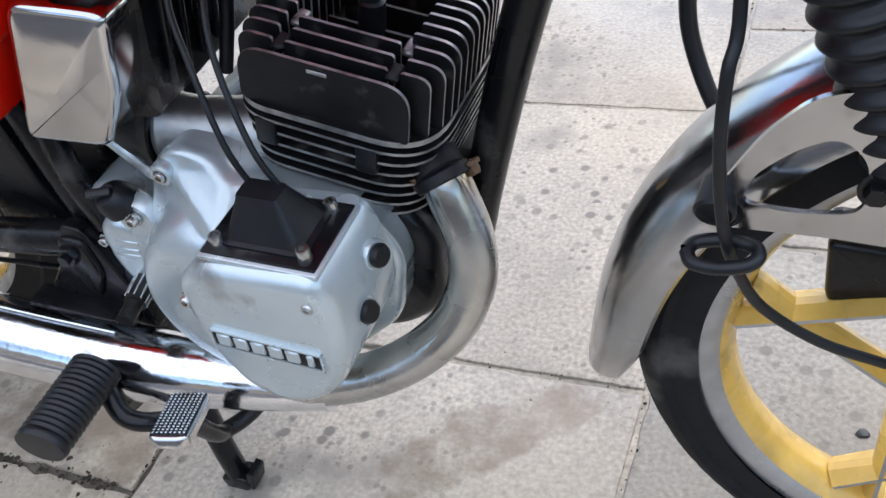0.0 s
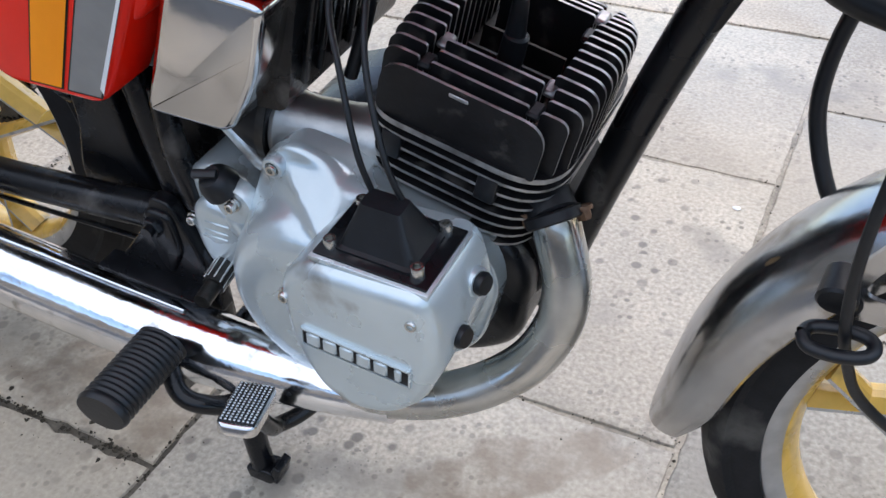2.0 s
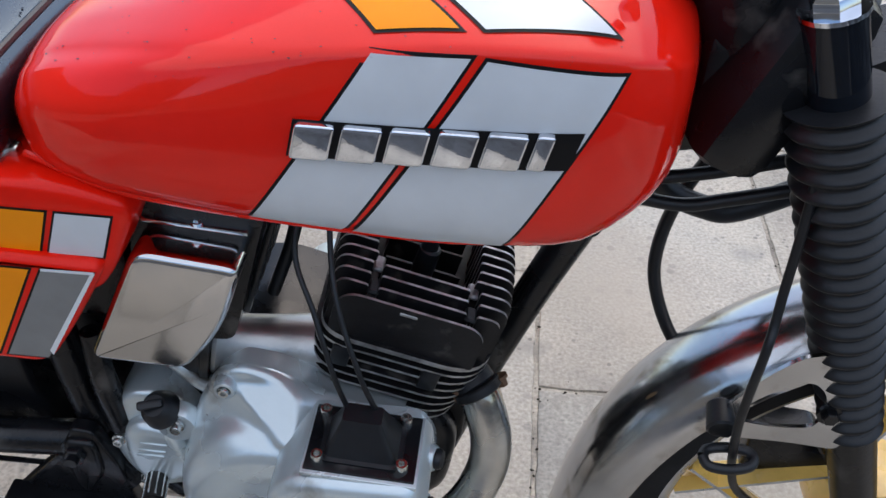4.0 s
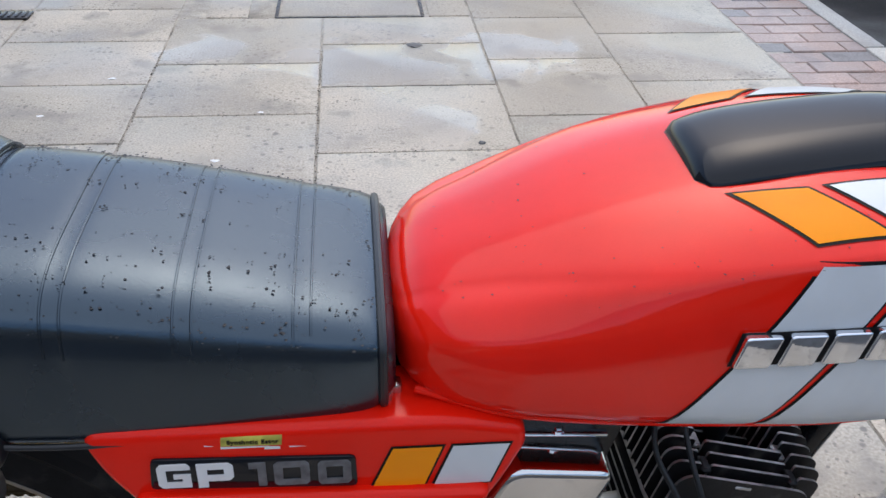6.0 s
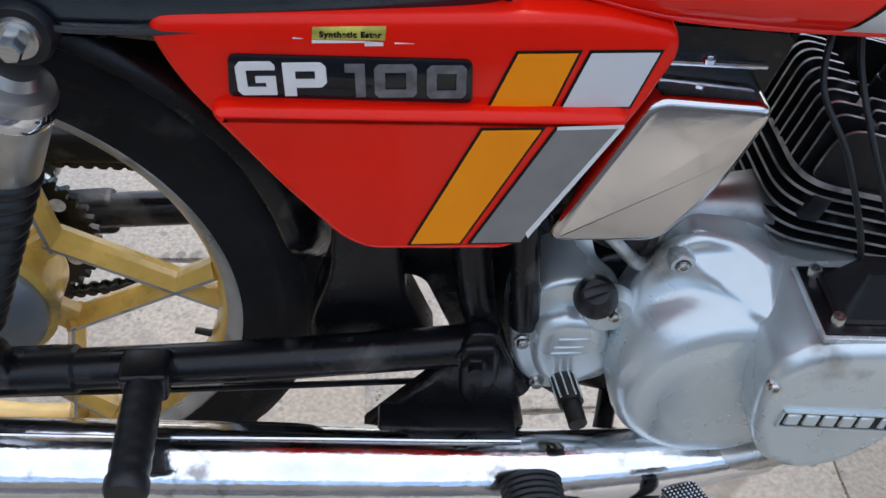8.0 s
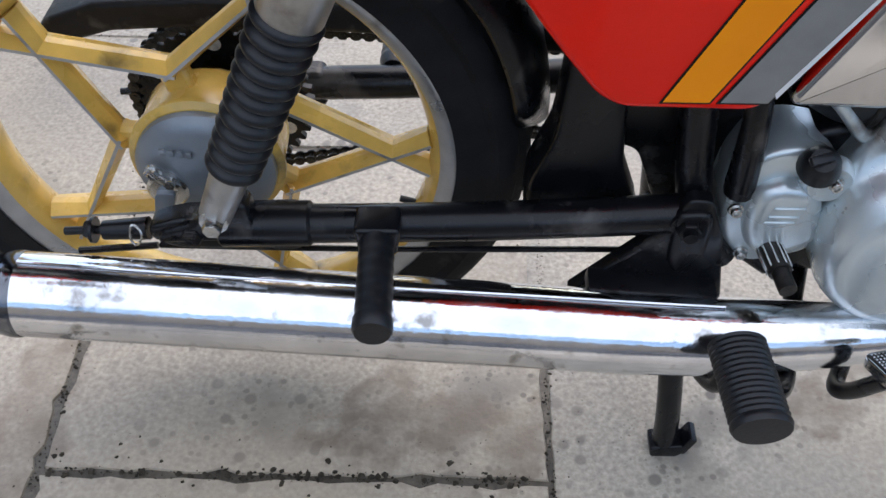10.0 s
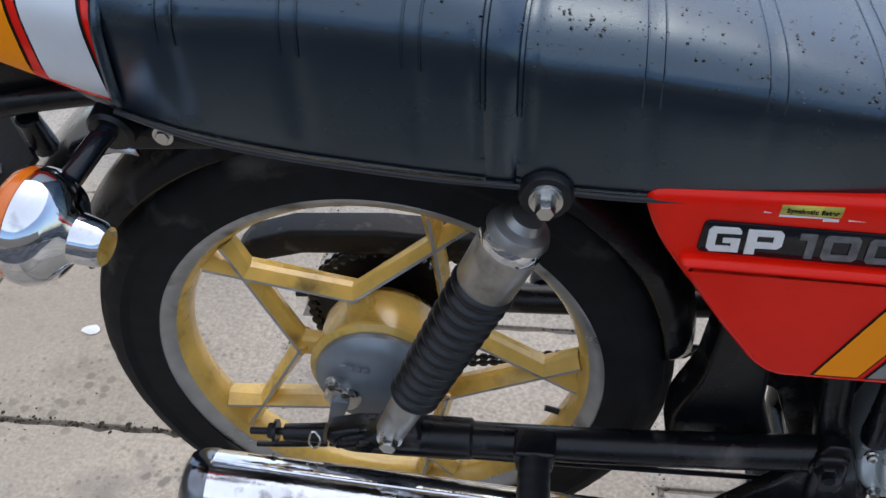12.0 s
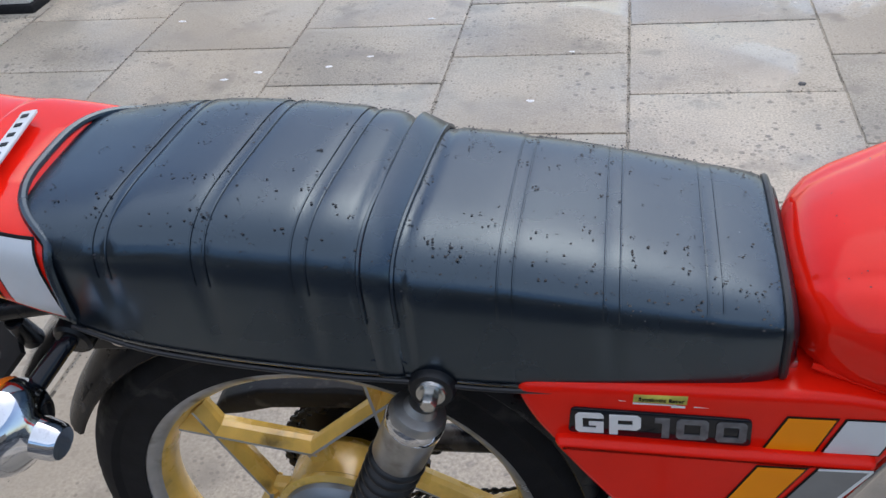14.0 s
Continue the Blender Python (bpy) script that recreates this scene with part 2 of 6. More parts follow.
def join(*bms):
    out = bmesh.new()
    for b in bms:
        me = bpy.data.meshes.new("tmp")
        b.to_mesh(me)
        b.free()
        out.from_mesh(me)
        bpy.data.meshes.remove(me)
    return out


def moved(bm, m):
    bmesh.ops.transform(bm, matrix=m, verts=bm.verts)
    return bm


def box(cx, cy, cz, sx, sy, sz, bevel=0.0, m=None, seg=2):
    bm = bmesh.new()
    bmesh.ops.create_cube(bm, size=1, matrix=Matrix.Diagonal((sx, sy, sz, 1)))
    if bevel:
        bmesh.ops.bevel(bm, geom=bm.edges[:], offset=bevel, segments=seg, profile=0.5, affect="EDGES")
    return moved(bm, Matrix.Translation((cx, cy, cz)) @ (m or Matrix.Identity(4)))


def lathe(profile, m, segs=48, mats=None, closed=False):
    """Turns (radius, height) pairs about the z axis of m."""
    bm = bmesh.new()
    rings = []
    for r, h in profile:
        if r < 1e-6:
            rings.append([bm.verts.new(m @ Vector((0, 0, h)))])
        else:
            rings.append([bm.verts.new(m @ Vector((r * math.cos(2 * math.pi * k / segs), r * math.sin(2 * math.pi * k / segs), h))) for k in range(segs)])
    pairs = list(zip(rings, rings[1:])) + ([(rings[-1], rings[0])] if closed else [])
    for n, (a, b) in enumerate(pairs):
        for k in range(segs):
            q = (k + 1) % segs
            if len(a) == 1 and len(b) == 1:
                continue
            vs = [a[0], b[k], b[q]] if len(a) == 1 else [a[k], a[q], b[0]] if len(b) == 1 else [a[k], a[q], b[q], b[k]]
            f = bm.faces.new(vs)
            if mats:
                f.material_index = mats[n]
    return bm


def along(a, b):
    """A pose whose z axis runs from a to b, with its origin at a."""
    a, b = Vector(a), Vector(b)
    return Matrix.Translation(a) @ (b - a).to_track_quat("Z", "Y").to_matrix().to_4x4()


def rod(a, b, r, r2=None, segs=20, bevel=0.0):
    d = (Vector(b) - Vector(a)).length
    r2 = r if r2 is None else r2
    e = bevel
    return lathe([(0, 0), (r - e, 0), (r, e), (r2, d - e), (r2 - e, d), (0, d)] if e else [(0, 0), (r, 0), (r2, d), (0, d)], along(a, b), segs)


def curve_points(pts, n):
    """Catmull-Rom through the points, n steps a span."""
    p = [Vector(q) for q in pts]
    p = [p[0] * 2 - p[1]] + p + [p[-1] * 2 - p[-2]]
    out = []
    for i in range(1, len(p) - 2):
        for k in range(n):
            t = k / n
            a, b, c, d = p[i - 1:i + 3]
            out.append(0.5 * ((2 * b) + (c - a) * t + (2 * a - 5 * b + 4 * c - d) * t * t + (3 * b - a - 3 * c + d) * t ** 3))
    out.append(p[-2])
    return out


def tube(pts, radii, segs=16, n=6, cap=True):
    """A round tube along a smooth curve; radii: one, or one a point."""
    if not isinstance(radii, (list, tuple)):
        radii = [radii] * len(pts)
    four = [(*p, r) for p, r in zip(pts, radii)]
    line = curve_points([q[:3] for q in four], n)
    rr = [v[0] for v in curve_points([(q[3], 0, 0) for q in four], n)]
    bm = bmesh.new()
    rings, up = [], None
    for i, c in enumerate(line):
        d = (line[min(i + 1, len(line) - 1)] - line[max(i - 1, 0)]).normalized()
        if up is None:
            up = d.orthogonal().normalized()
        up = (up - d * up.dot(d)).normalized()
        side = d.cross(up)
        rings.append([bm.verts.new(c + rr[i] * (math.cos(2 * math.pi * k / segs) * up + math.sin(2 * math.pi * k / segs) * side)) for k in range(segs)])
    for a, b in zip(rings, rings[1:]):
        for k in range(segs):
            bm.faces.new((a[k], a[(k + 1) % segs], b[(k + 1) % segs], b[k]))
    if cap:
        bm.faces.new(rings[0])
        bm.faces.new(rings[-1])
    return bm


def loft(rings, cap=True, closed=True):
    bm = bmesh.new()
    vs = [[bm.verts.new(p) for p in ring] for ring in rings]
    for a, b in zip(vs, vs[1:]):
        for k in range(len(a) if closed else len(a) - 1):
            q = (k + 1) % len(a)
            bm.faces.new((a[k], a[q], b[q], b[k]))
    if cap:
        bm.faces.new(vs[0])
        bm.faces.new(vs[-1])
    return bm


def rounded(pts, r, n=5):
    """A polygon with its corners rounded; r: one radius, or one a corner."""
    out = []
    m = len(pts)
    for i, p in enumerate(pts):
        p, a, b = Vector(p), Vector(pts[i - 1]), Vector(pts[(i + 1) % m])
        ri = r[i] if isinstance(r, (list, tuple)) else r
        if ri <= 0:
            out.append(p)
            continue
        u, v = (a - p), (b - p)
        d = min(ri, u.length * 0.45, v.length * 0.45)
        s, e = p + u.normalized() * d, p + v.normalized() * d
        for k in range(n + 1):
            t = k / n
            out.append(s * (1 - t) ** 2 + p * 2 * t * (1 - t) + e * t * t)
    return out


def prism(outline, y0, y1, bevel=0.0, seg=3, place=None):
    """A slab with an (x, z) outline between two depths y0 (near face) and y1; bevel rounds the near edge."""
    place = place or (lambda x, y, z: (x, y, z))
    bm = bmesh.new()
    pts = [Vector((p[0], p[1])) for p in outline]
    area = sum(a.x * b.y - b.x * a.y for a, b in zip(pts, pts[1:] + pts[:1]))
    if area < 0:
        pts.reverse()
    m = len(pts)
    inw = []
    for i in range(m):
        e1, e2 = (pts[i] - pts[i - 1]).normalized(), (pts[(i + 1) % m] - pts[i]).normalized()
        nn = Vector((-e1.y - e2.y, e1.x + e2.x))
        nn = nn.normalized() if nn.length > 1e-6 else Vector((-e1.y, e1.x))
        inw.append(nn / max(0.5, abs(nn.dot(Vector((-e1.y, e1.x))))))
    sgn = 1 if y1 > y0 else -1
    layers = [(0.0, y1)]
    if bevel:
        for k in range(seg + 1):
            a = k / seg * math.pi / 2
            layers.append((bevel * (1 - math.cos(a)), y0 + sgn * bevel * (1 - math.sin(a))))
    else:
        layers.append((0.0, y0))
    rings = [[bm.verts.new(place(p.x + q.x * ins, y, p.y + q.y * ins)) for p, q in zip(pts, inw)] for ins, y in layers]
    for a, b in zip(rings, rings[1:]):
        for k in range(m):
            bm.faces.new((a[k], a[(k + 1) % m], b[(k + 1) % m], b[k]))
    bm.faces.new(rings[0])
    bm.faces.new(rings[-1])
    return bm


def smooth_steps(keys):
    """A function that runs smoothly through (x, values...) rows."""
    xs = [k[0] for k in keys]
    ys = np.array([k[1:] for k in keys], float)
    slopes = np.zeros_like(ys)
    for i in range(len(xs)):
        a, b = max(i - 1, 0), min(i + 1, len(xs) - 1)
        slopes[i] = (ys[b] - ys[a]) / (xs[b] - xs[a])

    def at(x):
        x = min(max(x, xs[0]), xs[-1])
        i = max(0, min(len(xs) - 2, int(np.searchsorted(xs, x)) - 1))
        h = xs[i + 1] - xs[i]
        t = (x - xs[i]) / h
        return ((1 + 2 * t) * (1 - t) ** 2 * ys[i] + t * (1 - t) ** 2 * h * slopes[i] + t * t * (3 - 2 * t) * ys[i + 1] + t * t * (t - 1) * h * slopes[i + 1])
    return at


def patch(quad, surface, off, n=10):
    """A thin sheet over an (x, z) quad that follows surface(x, z) -> y, lying off metres outside it (towards -y)."""
    bm = bmesh.new()
    a, b, c, d = [Vector(q) for q in quad]
    rows = []
    for i in range(n + 1):
        row = []
        for k in range(n + 1):
            s, t = k / n, i / n
            q = (a * (1 - s) + b * s) * (1 - t) + (d * (1 - s) + c * s) * t
            row.append(bm.verts.new((q.x, surface(q.x, q.y) - off, q.y)))
        rows.append(row)
    for r, s in zip(rows, rows[1:]):
        for k in range(n):
            bm.faces.new((r[k], r[k + 1], s[k + 1], s[k]))
    return bm


def grown(quad, d):
    """A quad widened by d on all sides."""
    pts = [Vector(q) for q in quad]
    out = []
    for i, p in enumerate(pts):
        u, v = (p - pts[i - 1]).normalized(), (p - pts[(i + 1) % 4]).normalized()
        sin = max(0.3, abs(u.x * v.y - u.y * v.x))
        out.append(p + (u + v) * d / sin)
    return out


def hexbolt(p, axis, r=0.006, h=0.005, socket=False):
    m = along(p, Vector(p) + Vector(axis))
    if socket:
        return lathe([(0, h * 0.4), (r * 0.5, h * 0.4), (r * 0.55, h), (r * 0.9, h), (r, h * 0.85), (r, 0), (r * 1.35, 0), (r * 1.4, -0.002)], m, 14)
    return join(lathe([(0, h), (r * 0.85, h), (r, h * 0.75), (r, 0)], m, 6), lathe([(r * 1.4, 0.0012), (r * 1.4, -0.002), (0, -0.002)], m, 16), lathe([(0, 0.0012), (r * 1.4, 0.0012)], m, 16))


def text_mesh(body, size, depth):
    cu = bpy.data.curves.new("text", "FONT")
    cu.body, cu.size, cu.extrude, cu.align_x, cu.align_y = body, size, depth, "CENTER", "CENTER"
    cu.space_character = 1.12
    cu.offset = size * 0.042
    ob = new("text", cu)
    me = bpy.data.meshes.new_from_object(ob.evaluated_get(bpy.context.evaluated_depsgraph_get()))
    bm = bmesh.new()
    bm.from_mesh(me)
    bpy.data.meshes.remove(me)
    bpy.data.objects.remove(ob)
    bpy.data.curves.remove(cu)
    return bm


# ---- the motorcycle, on its centre stand with the rear wheel off the ground ----
AXLE = Vector((0.0, 0.0, 0.3613))
LEAN = Matrix.Translation(AXLE) @ pose(0, 0, 0, 2.2) @ Matrix.Translation(-AXLE)
bike = new("motorcycle")
bike.matrix_basis = LEAN
tagged(bike, "small red motorcycle with gold cast wheels on its centre stand", "motorcycle")
YC = -0.015     # the body's middle plane


def yaxis(c):
    """A pose at c whose z axis points to -y, the side of the exhaust."""
    return Matrix.Translation(c) @ pose(0, 0, 0, 90)


# wheels
def wheel(name, c, m, tyre_r, half, first, hub_r, label):
    w = yaxis((0, 0, 0))
    place = m @ Matrix.Translation(c) @ w
    rim_pf = [(0.2105, -0.005), (0.2105, 0.005), (0.2115, 0.008), (0.2150, 0.016), (0.2210, 0.0245), (0.236, 0.033), (0.2395, 0.031), (0.2395, 0.027), (0.228, 0.02),
              (0.228, -0.02), (0.2395, -0.027), (0.2395, -0.031), (0.236, -0.033), (0.2210, -0.0245), (0.2150, -0.016), (0.2115, -0.008)]
    rim = part(name, lathe(rim_pf, place, 96, [1, 1, 1, 1, 0, 0, 0, 0, 0, 0, 0, 0, 0, 1, 1, 1], closed=True), [RIM, GOLD], bike, label, 60)
    # tyre, with a rounded tread cut by grooves
    pf = []
    for k in range(25):
        a = math.pi * (k / 24 - 0.5)
        pf.append((0.2365 + (tyre_r - 0.2365) * max(0.0, math.cos(a)) ** 0.62, half * math.sin(a) * (1.0 if abs(a) < 1.3 else 0.84)))
    # every eighth step of the tread sinks into a slanting groove
    bt = lathe(pf, place, 240)
    bt.verts.ensure_lookup_table()
    mid = place.translation
    axis = (place.to_3x3() @ Vector((0, 0, 1))).normalized()
    for j in range(25):
        u = (j - 12) / 12
        for k in range(240):
            if abs(u) < 0.72 and (k + int(abs(u) * 14) + (3 if u < 0 else 0)) % 7 == 0 or abs(u) in (1 / 12, 5 / 12):
                v = bt.verts[j * 240 + k]
                r = v.co - mid
                r -= axis * r.dot(axis)
                v.co -= r.normalized() * 0.0028
    part("tyre", bt, TYRE, rim, "black rubber tyre with a grooved tread", 24)
    # ten straight arms that cross in pairs before they meet the rim
    for k in range(5):
        for s in (-1, 1):
            ah, ax = radians(first + 36 + 72 * k), radians(first + 72 * k + (72 if s > 0 else 0))
            h = Vector((0.090 * math.cos(ah), 0.090 * math.sin(ah)))
            x = Vector((0.174 * math.cos(ax), 0.174 * math.sin(ax)))
            d = (x - h).normalized()
            far = h.dot(d)
            e = h + d * (-far + math.sqrt(far * far + 0.2122 ** 2 - h.length_squared))
            h = h - d * 0.006
            side = Vector((-d.y, d.x))
            bm = bmesh.new()
            rings = []
            for q, wide in ((h, 0.0088), (x, 0.0068), (e, 0.0098)):
                ring = []
                for dy, dx in ((-0.0165, -0.0017), (-0.0165, 0.0017), (-0.004, wide), (0.004, wide), (0.0165, 0.0017), (0.0165, -0.0017), (0.004, -wide), (-0.004, -wide)):
                    v = q + side * dx
                    ring.append(bm.verts.new(m @ (Vector(c) + Vector((v.x, dy, v.y)))))
                rings.append(ring)
            for a, b in zip(rings, rings[1:]):
                for i in range(8):
                    f = bm.faces.new((a[i], a[(i + 1) % 8], b[(i + 1) % 8], b[i]))
                    f.material_index = 1 if i in (0, 4) else 0
            bm.faces.new(rings[0])
            bm.faces.new(rings[-1])
            part("spoke", bm, [GOLD, RIM], rim, "", 20)
        # webs from the crossings of the arms to the hub
        ah = radians(first + 36 + 72 * k)
        p0, p1 = hub_r - 0.01, 0.094
        web = box((p0 + p1) / 2, 0, 0, p1 - p0, 0.018, 0.028, 0.004, seg=1)
        moved(web, m @ Matrix.Translation(c) @ pose(0, 0, 0, 0, -math.degrees(ah), 0))
        part("spoke_web", web, GOLD, rim)
    return rim


rear = wheel("rear_wheel", AXLE, Matrix.Identity(4), 0.309, 0.041, 68.9, 0.066, "gold cast rear wheel with a machined grey rim")
part("hub", lathe([(0, -0.042), (0.05, -0.042), (0.058, -0.038), (0.070, -0.02), (0.070, 0.024), (0.074, 0.028), (0.074, 0.033), (0.068, 0.037), (0, 0.040)], yaxis(AXLE), 48), GOLD, rear, "gold hub drum", 30)
panel = part("brake_panel", lathe([(0.0, 0.062), (0.02, 0.062), (0.03, 0.058), (0.05, 0.055), (0.060, 0.051), (0.066, 0.044), (0.0665, 0.036), (0, 0.036)], yaxis(AXLE), 48), DRUM, rear, "grey alloy brake panel", 30)
part("cam_boss", join(lathe([(0, 0.012), (0.017, 0.012), (0.020, 0.009), (0.020, -0.012)], yaxis((-0.034, -0.054, 0.352)), 24), hexbolt((-0.041, -0.066, 0.378), (0, -1, 0), 0.006, 0.006), hexbolt((-0.028, -0.066, 0.366), (0, -1, 0), 0.006, 0.006), box(-0.034, -0.068, 0.371, 0.034, 0.004, 0.010, 0.001, pose(0, 0, 0, 0, 40, 0))), STEEL, panel, "bright steel cam bolts")
part("brake_lever", prism(rounded([(-0.044, 0.356), (-0.024, 0.356), (-0.048, 0.290), (-0.058, 0.292)], 0.006), -0.072, -0.066, 0.001), DRUM, panel)
bars = [box(-0.03 + 0.008 * k, -0.0605, 0.398 - 0.0012 * k, 0.005, 0.002, 0.007, 0.0005) for k in range(4)]
part("cast_marks", join(*bars), DRUM, panel)
# valve
part("valve", rod((0.202, 0.0, 0.275), (0.178, 0.0, 0.283), 0.004, 0.0035, 10), RUBBER, rear)
# sprocket and chain on the far side
n_t = 42
teeth = []
for k in range(n_t * 4):
    a = 2 * math.pi * k / (n_t * 4)
    r = 0.091 if k % 4 in (0, 1) else 0.083
    teeth.append(Vector((AXLE.x + r * math.cos(a), AXLE.z + r * math.sin(a))))
spr = part("sprocket", prism(teeth, 0.058, 0.065), BLACK, rear, "dark toothed sprocket")
for k in range(6):
    a = 2 * math.pi * (k + 0.5) / 6
    part("sprocket_hole", lathe([(0, 0.0), (0.008, 0.0), (0.0085, -0.002)], yaxis((AXLE.x + 0.07 * math.cos(a), 0.0578, AXLE.z + 0.07 * math.sin(a))), 16), RENDER, spr)
plates = []
for y in (-0.0055, 0.0035):
    plates.append(prism(rounded([(-0.0053, 0.0053), (0.0053, 0.0053), (0.0053, -0.0053), (-0.0053, -0.0053)], 0.0052, 3), y, y + 0.002))
    plates.append(prism([(-0.0075, 0.0026), (0.0075, 0.0026), (0.0075, -0.0026), (-0.0075, -0.0026)], y + 0.0004, y + 0.0016))
link = join(*plates, rod((0, -0.0065, 0), (0, 0.0065, 0), 0.0028, None, 8))
OILED = material("oily_steel", (0.05, 0.048, 0.045), 0.4, metal=0.8, vary=0.4, vscale=90)
me_link = bpy.data.meshes.new("link")
link.to_mesh(me_link)
link.free()
front_c, front_r = Vector((0.50, 0.385)), 0.032
loop = []
for k in range(24):
    a = math.pi / 2 + math.pi * k / 23
    loop.append(Vector((AXLE.x, AXLE.z)) + 0.092 * Vector((math.cos(a), math.sin(a))))
for k in range(8):
    a = -math.pi / 2 + math.pi * k / 7
    loop.append(front_c + front_r * Vector((math.cos(a), math.sin(a))))
loop.append(loop[0])
chain_bm = bmesh.new()
dist, step, want = 0.0, 0.0127, 0.0
for a, b in zip(loop, loop[1:]):
    d = (b - a).length
    while want < dist + d:
        p = a + (b - a) * ((want - dist) / d)
        ang = math.atan2((b - a).y, (b - a).x)
        n0 = len(chain_bm.verts)
        chain_bm.from_mesh(me_link)
        chain_bm.verts.ensure_lookup_table()
        bmesh.ops.transform(chain_bm, matrix=Matrix.Translation((p.x, 0.0615, p.y)) @ pose(0, 0, 0, 0, -math.degrees(ang), 0), verts=chain_bm.verts[n0:])
        want += step
    dist += d
bpy.data.meshes.remove(me_link)
chain = part("chain", chain_bm, OILED, bike, "roller drive chain")
guard_top = [(-0.165, 0.447), (-0.15, 0.465), (-0.10, 0.483), (0.0, 0.490), (0.15, 0.482), (0.35, 0.455), (0.46, 0.440)]
guard_low = [(0.46, 0.415), (0.35, 0.430), (0.15, 0.452), (0.0, 0.458), (-0.09, 0.452), (-0.13, 0.440), (-0.155, 0.436)]
part("chain_guard", prism(guard_top + guard_low, 0.045, 0.078, 0.006), FINS, bike, "black pressed steel chain guard")

# front end, turned a little to the left about the steering axis
HEAD_P, HEAD_D = Vector((0.93, 0, 0.87)), Vector((-0.423, 0, 0.906)).normalized()
STEER = Matrix.Translation((0, -0.028, 0)) @ Matrix.Translation(HEAD_P) @ Matrix.Rotation(radians(3), 4, HEAD_D) @ Matrix.Translation(-HEAD_P)
FC = Vector((1.2325, 0.0, 0.286))
front = wheel("front_wheel", FC, STEER, 0.291, 0.043, 95.3, 0.05, "gold cast front wheel with a machined grey rim")
part("hub", lathe([(0, -0.05), (0.05, -0.05), (0.06, -0.044), (0.06, 0.03), (0.05, 0.036), (0.02, 0.038), (0.018, 0.06), (0, 0.06)], STEER @ yaxis(FC), 48), GOLD, front)


def leg(z):
    return 1.080 - (z - 0.56) * 0.2


def fork(z, s):
    """The fork leg's middle line, already turned with the steering."""
    return Vector((1.092 - (z - 0.624) * 0.33 + (0.035 if s > 0 else 0.0), s * 0.090, z))


for s in (-1, 1):
    y = s * 0.090
    low = part("fork_slider", join(rod(fork(0.29, s), fork(0.49, s), 0.019, 0.022, 24), lathe([(0, -0.02), (0.018, -0.02), (0.022, -0.012), (0.022, 0.012), (0.018, 0.02), (0, 0.02)], yaxis(fork(0.29, s)), 24)), BLACK, bike, "black fork slider")
    boot_pf = []
    L = (fork(0.80, s) - fork(0.485, s)).length
    for k in range(20 * 8 + 1):
        t = k / 160
        boot_pf.append(((0.0230 + 0.011 * t) + 0.0036 * math.cos(2 * math.pi * k / 8), L * t))
    boot = part("fork_gaiter", lathe([(0, 0)] + boot_pf + [(0, L)], along(fork(0.485, s), fork(0.80, s)), 40), RUBBER, bike, "ribbed black rubber fork gaiter", 60)
    tb = part("fork_tube", rod(fork(0.79, s), fork(0.86, s), 0.021, None, 24), GLOSS, bike)
    cap_b = hexbolt(fork(0.86, s), (-0.33, 0, 1), 0.016, 0.012)
    cp = part("fork_cap", cap_b, CHROME, bike, "chromed fork cap nut")
yk = []
for z, t in ((0.885, 0.022), (0.765, 0.026)):
    b = prism(rounded([(0.105, 0.03), (0.105, -0.03), (0.03, -0.055), (-0.03, -0.055), (-0.105, -0.03), (-0.105, 0.03), (-0.03, 0.035), (0.03, 0.035)], 0.02), 0, t, 0.004)
    m = STEER @ along((leg(z) - 0.004, 0, z), Vector((leg(z), 0, z)) + HEAD_D) @ pose(0, 0, 0, 90, 0, 90)
    yk.append(moved(b, m @ pose(0, 0, 0, 0, 0, 0)))
part("fork_yoke", yk[0], BLACK, bike, "black top yoke")
part("fork_yoke", yk[1], BLACK, bike)
part("steering_head", rod((0.957, 0, 0.73), (0.89, 0, 0.874), 0.036, 0.034, 32, 0.004), BLACK, bike, "black steering head tube")
part("ignition_switch", lathe([(0, 0.012), (0.010, 0.011), (0.014, 0.008), (0.016, 0.0), (0.016, -0.01), (0, -0.01)], along((0.916, -0.058, 0.896), (0.910, -0.058, 0.916)) @ Matrix.Diagonal((0.75, 0.75, 0.75, 1)), 28), CHROME, bike, "chromed ignition lock")
part("lock_housing", lathe([(0, -0.14), (0.046, -0.14), (0.048, -0.02), (0.046, -0.014), (0.050, -0.010), (0.050, -0.002), (0.046, 0.0), (0.036, 0.0), (0.034, -0.004), (0, -0.004)], along((0.966, -0.020, 0.885), (0.953, -0.020, 0.925)), 40), BLACK, bike, "black steering column top")
part("taped_cable", tube([(0.905, 0.02, 0.99), (0.898, 0.02, 0.955), (0.904, 0.02, 0.925), (0.916, 0.02, 0.903), (0.935, 0.02, 0.875), (0.97, 0.02, 0.80)], [0.0065, 0.0075, 0.0075, 0.007, 0.006, 0.006], 14), RUBBER, bike, "black taped control cable")
part("handlebar_clamp", lathe([(0, 0.05), (0.012, 0.05), (0.016, 0.044), (0.018, 0.02), (0.014, 0.0), (0.020, -0.02), (0, -0.02)], along((0.955, 0.06, 0.905), (0.985, 0.06, 0.97)), 24), CHROME, bike, "chromed handlebar clamp")
for p in ((0.930, -0.052, 0.951), (0.903, -0.045, 0.975)):
    part("clamp_bolt", lathe([(0.011, -0.012), (0.012, 0.0), (0.010, 0.006), (0.005, 0.009), (0, 0.0095)], along(p, Vector(p) + Vector((-0.3, -0.4, 1))), 20), CHROME, bike, "chromed domed bolt")
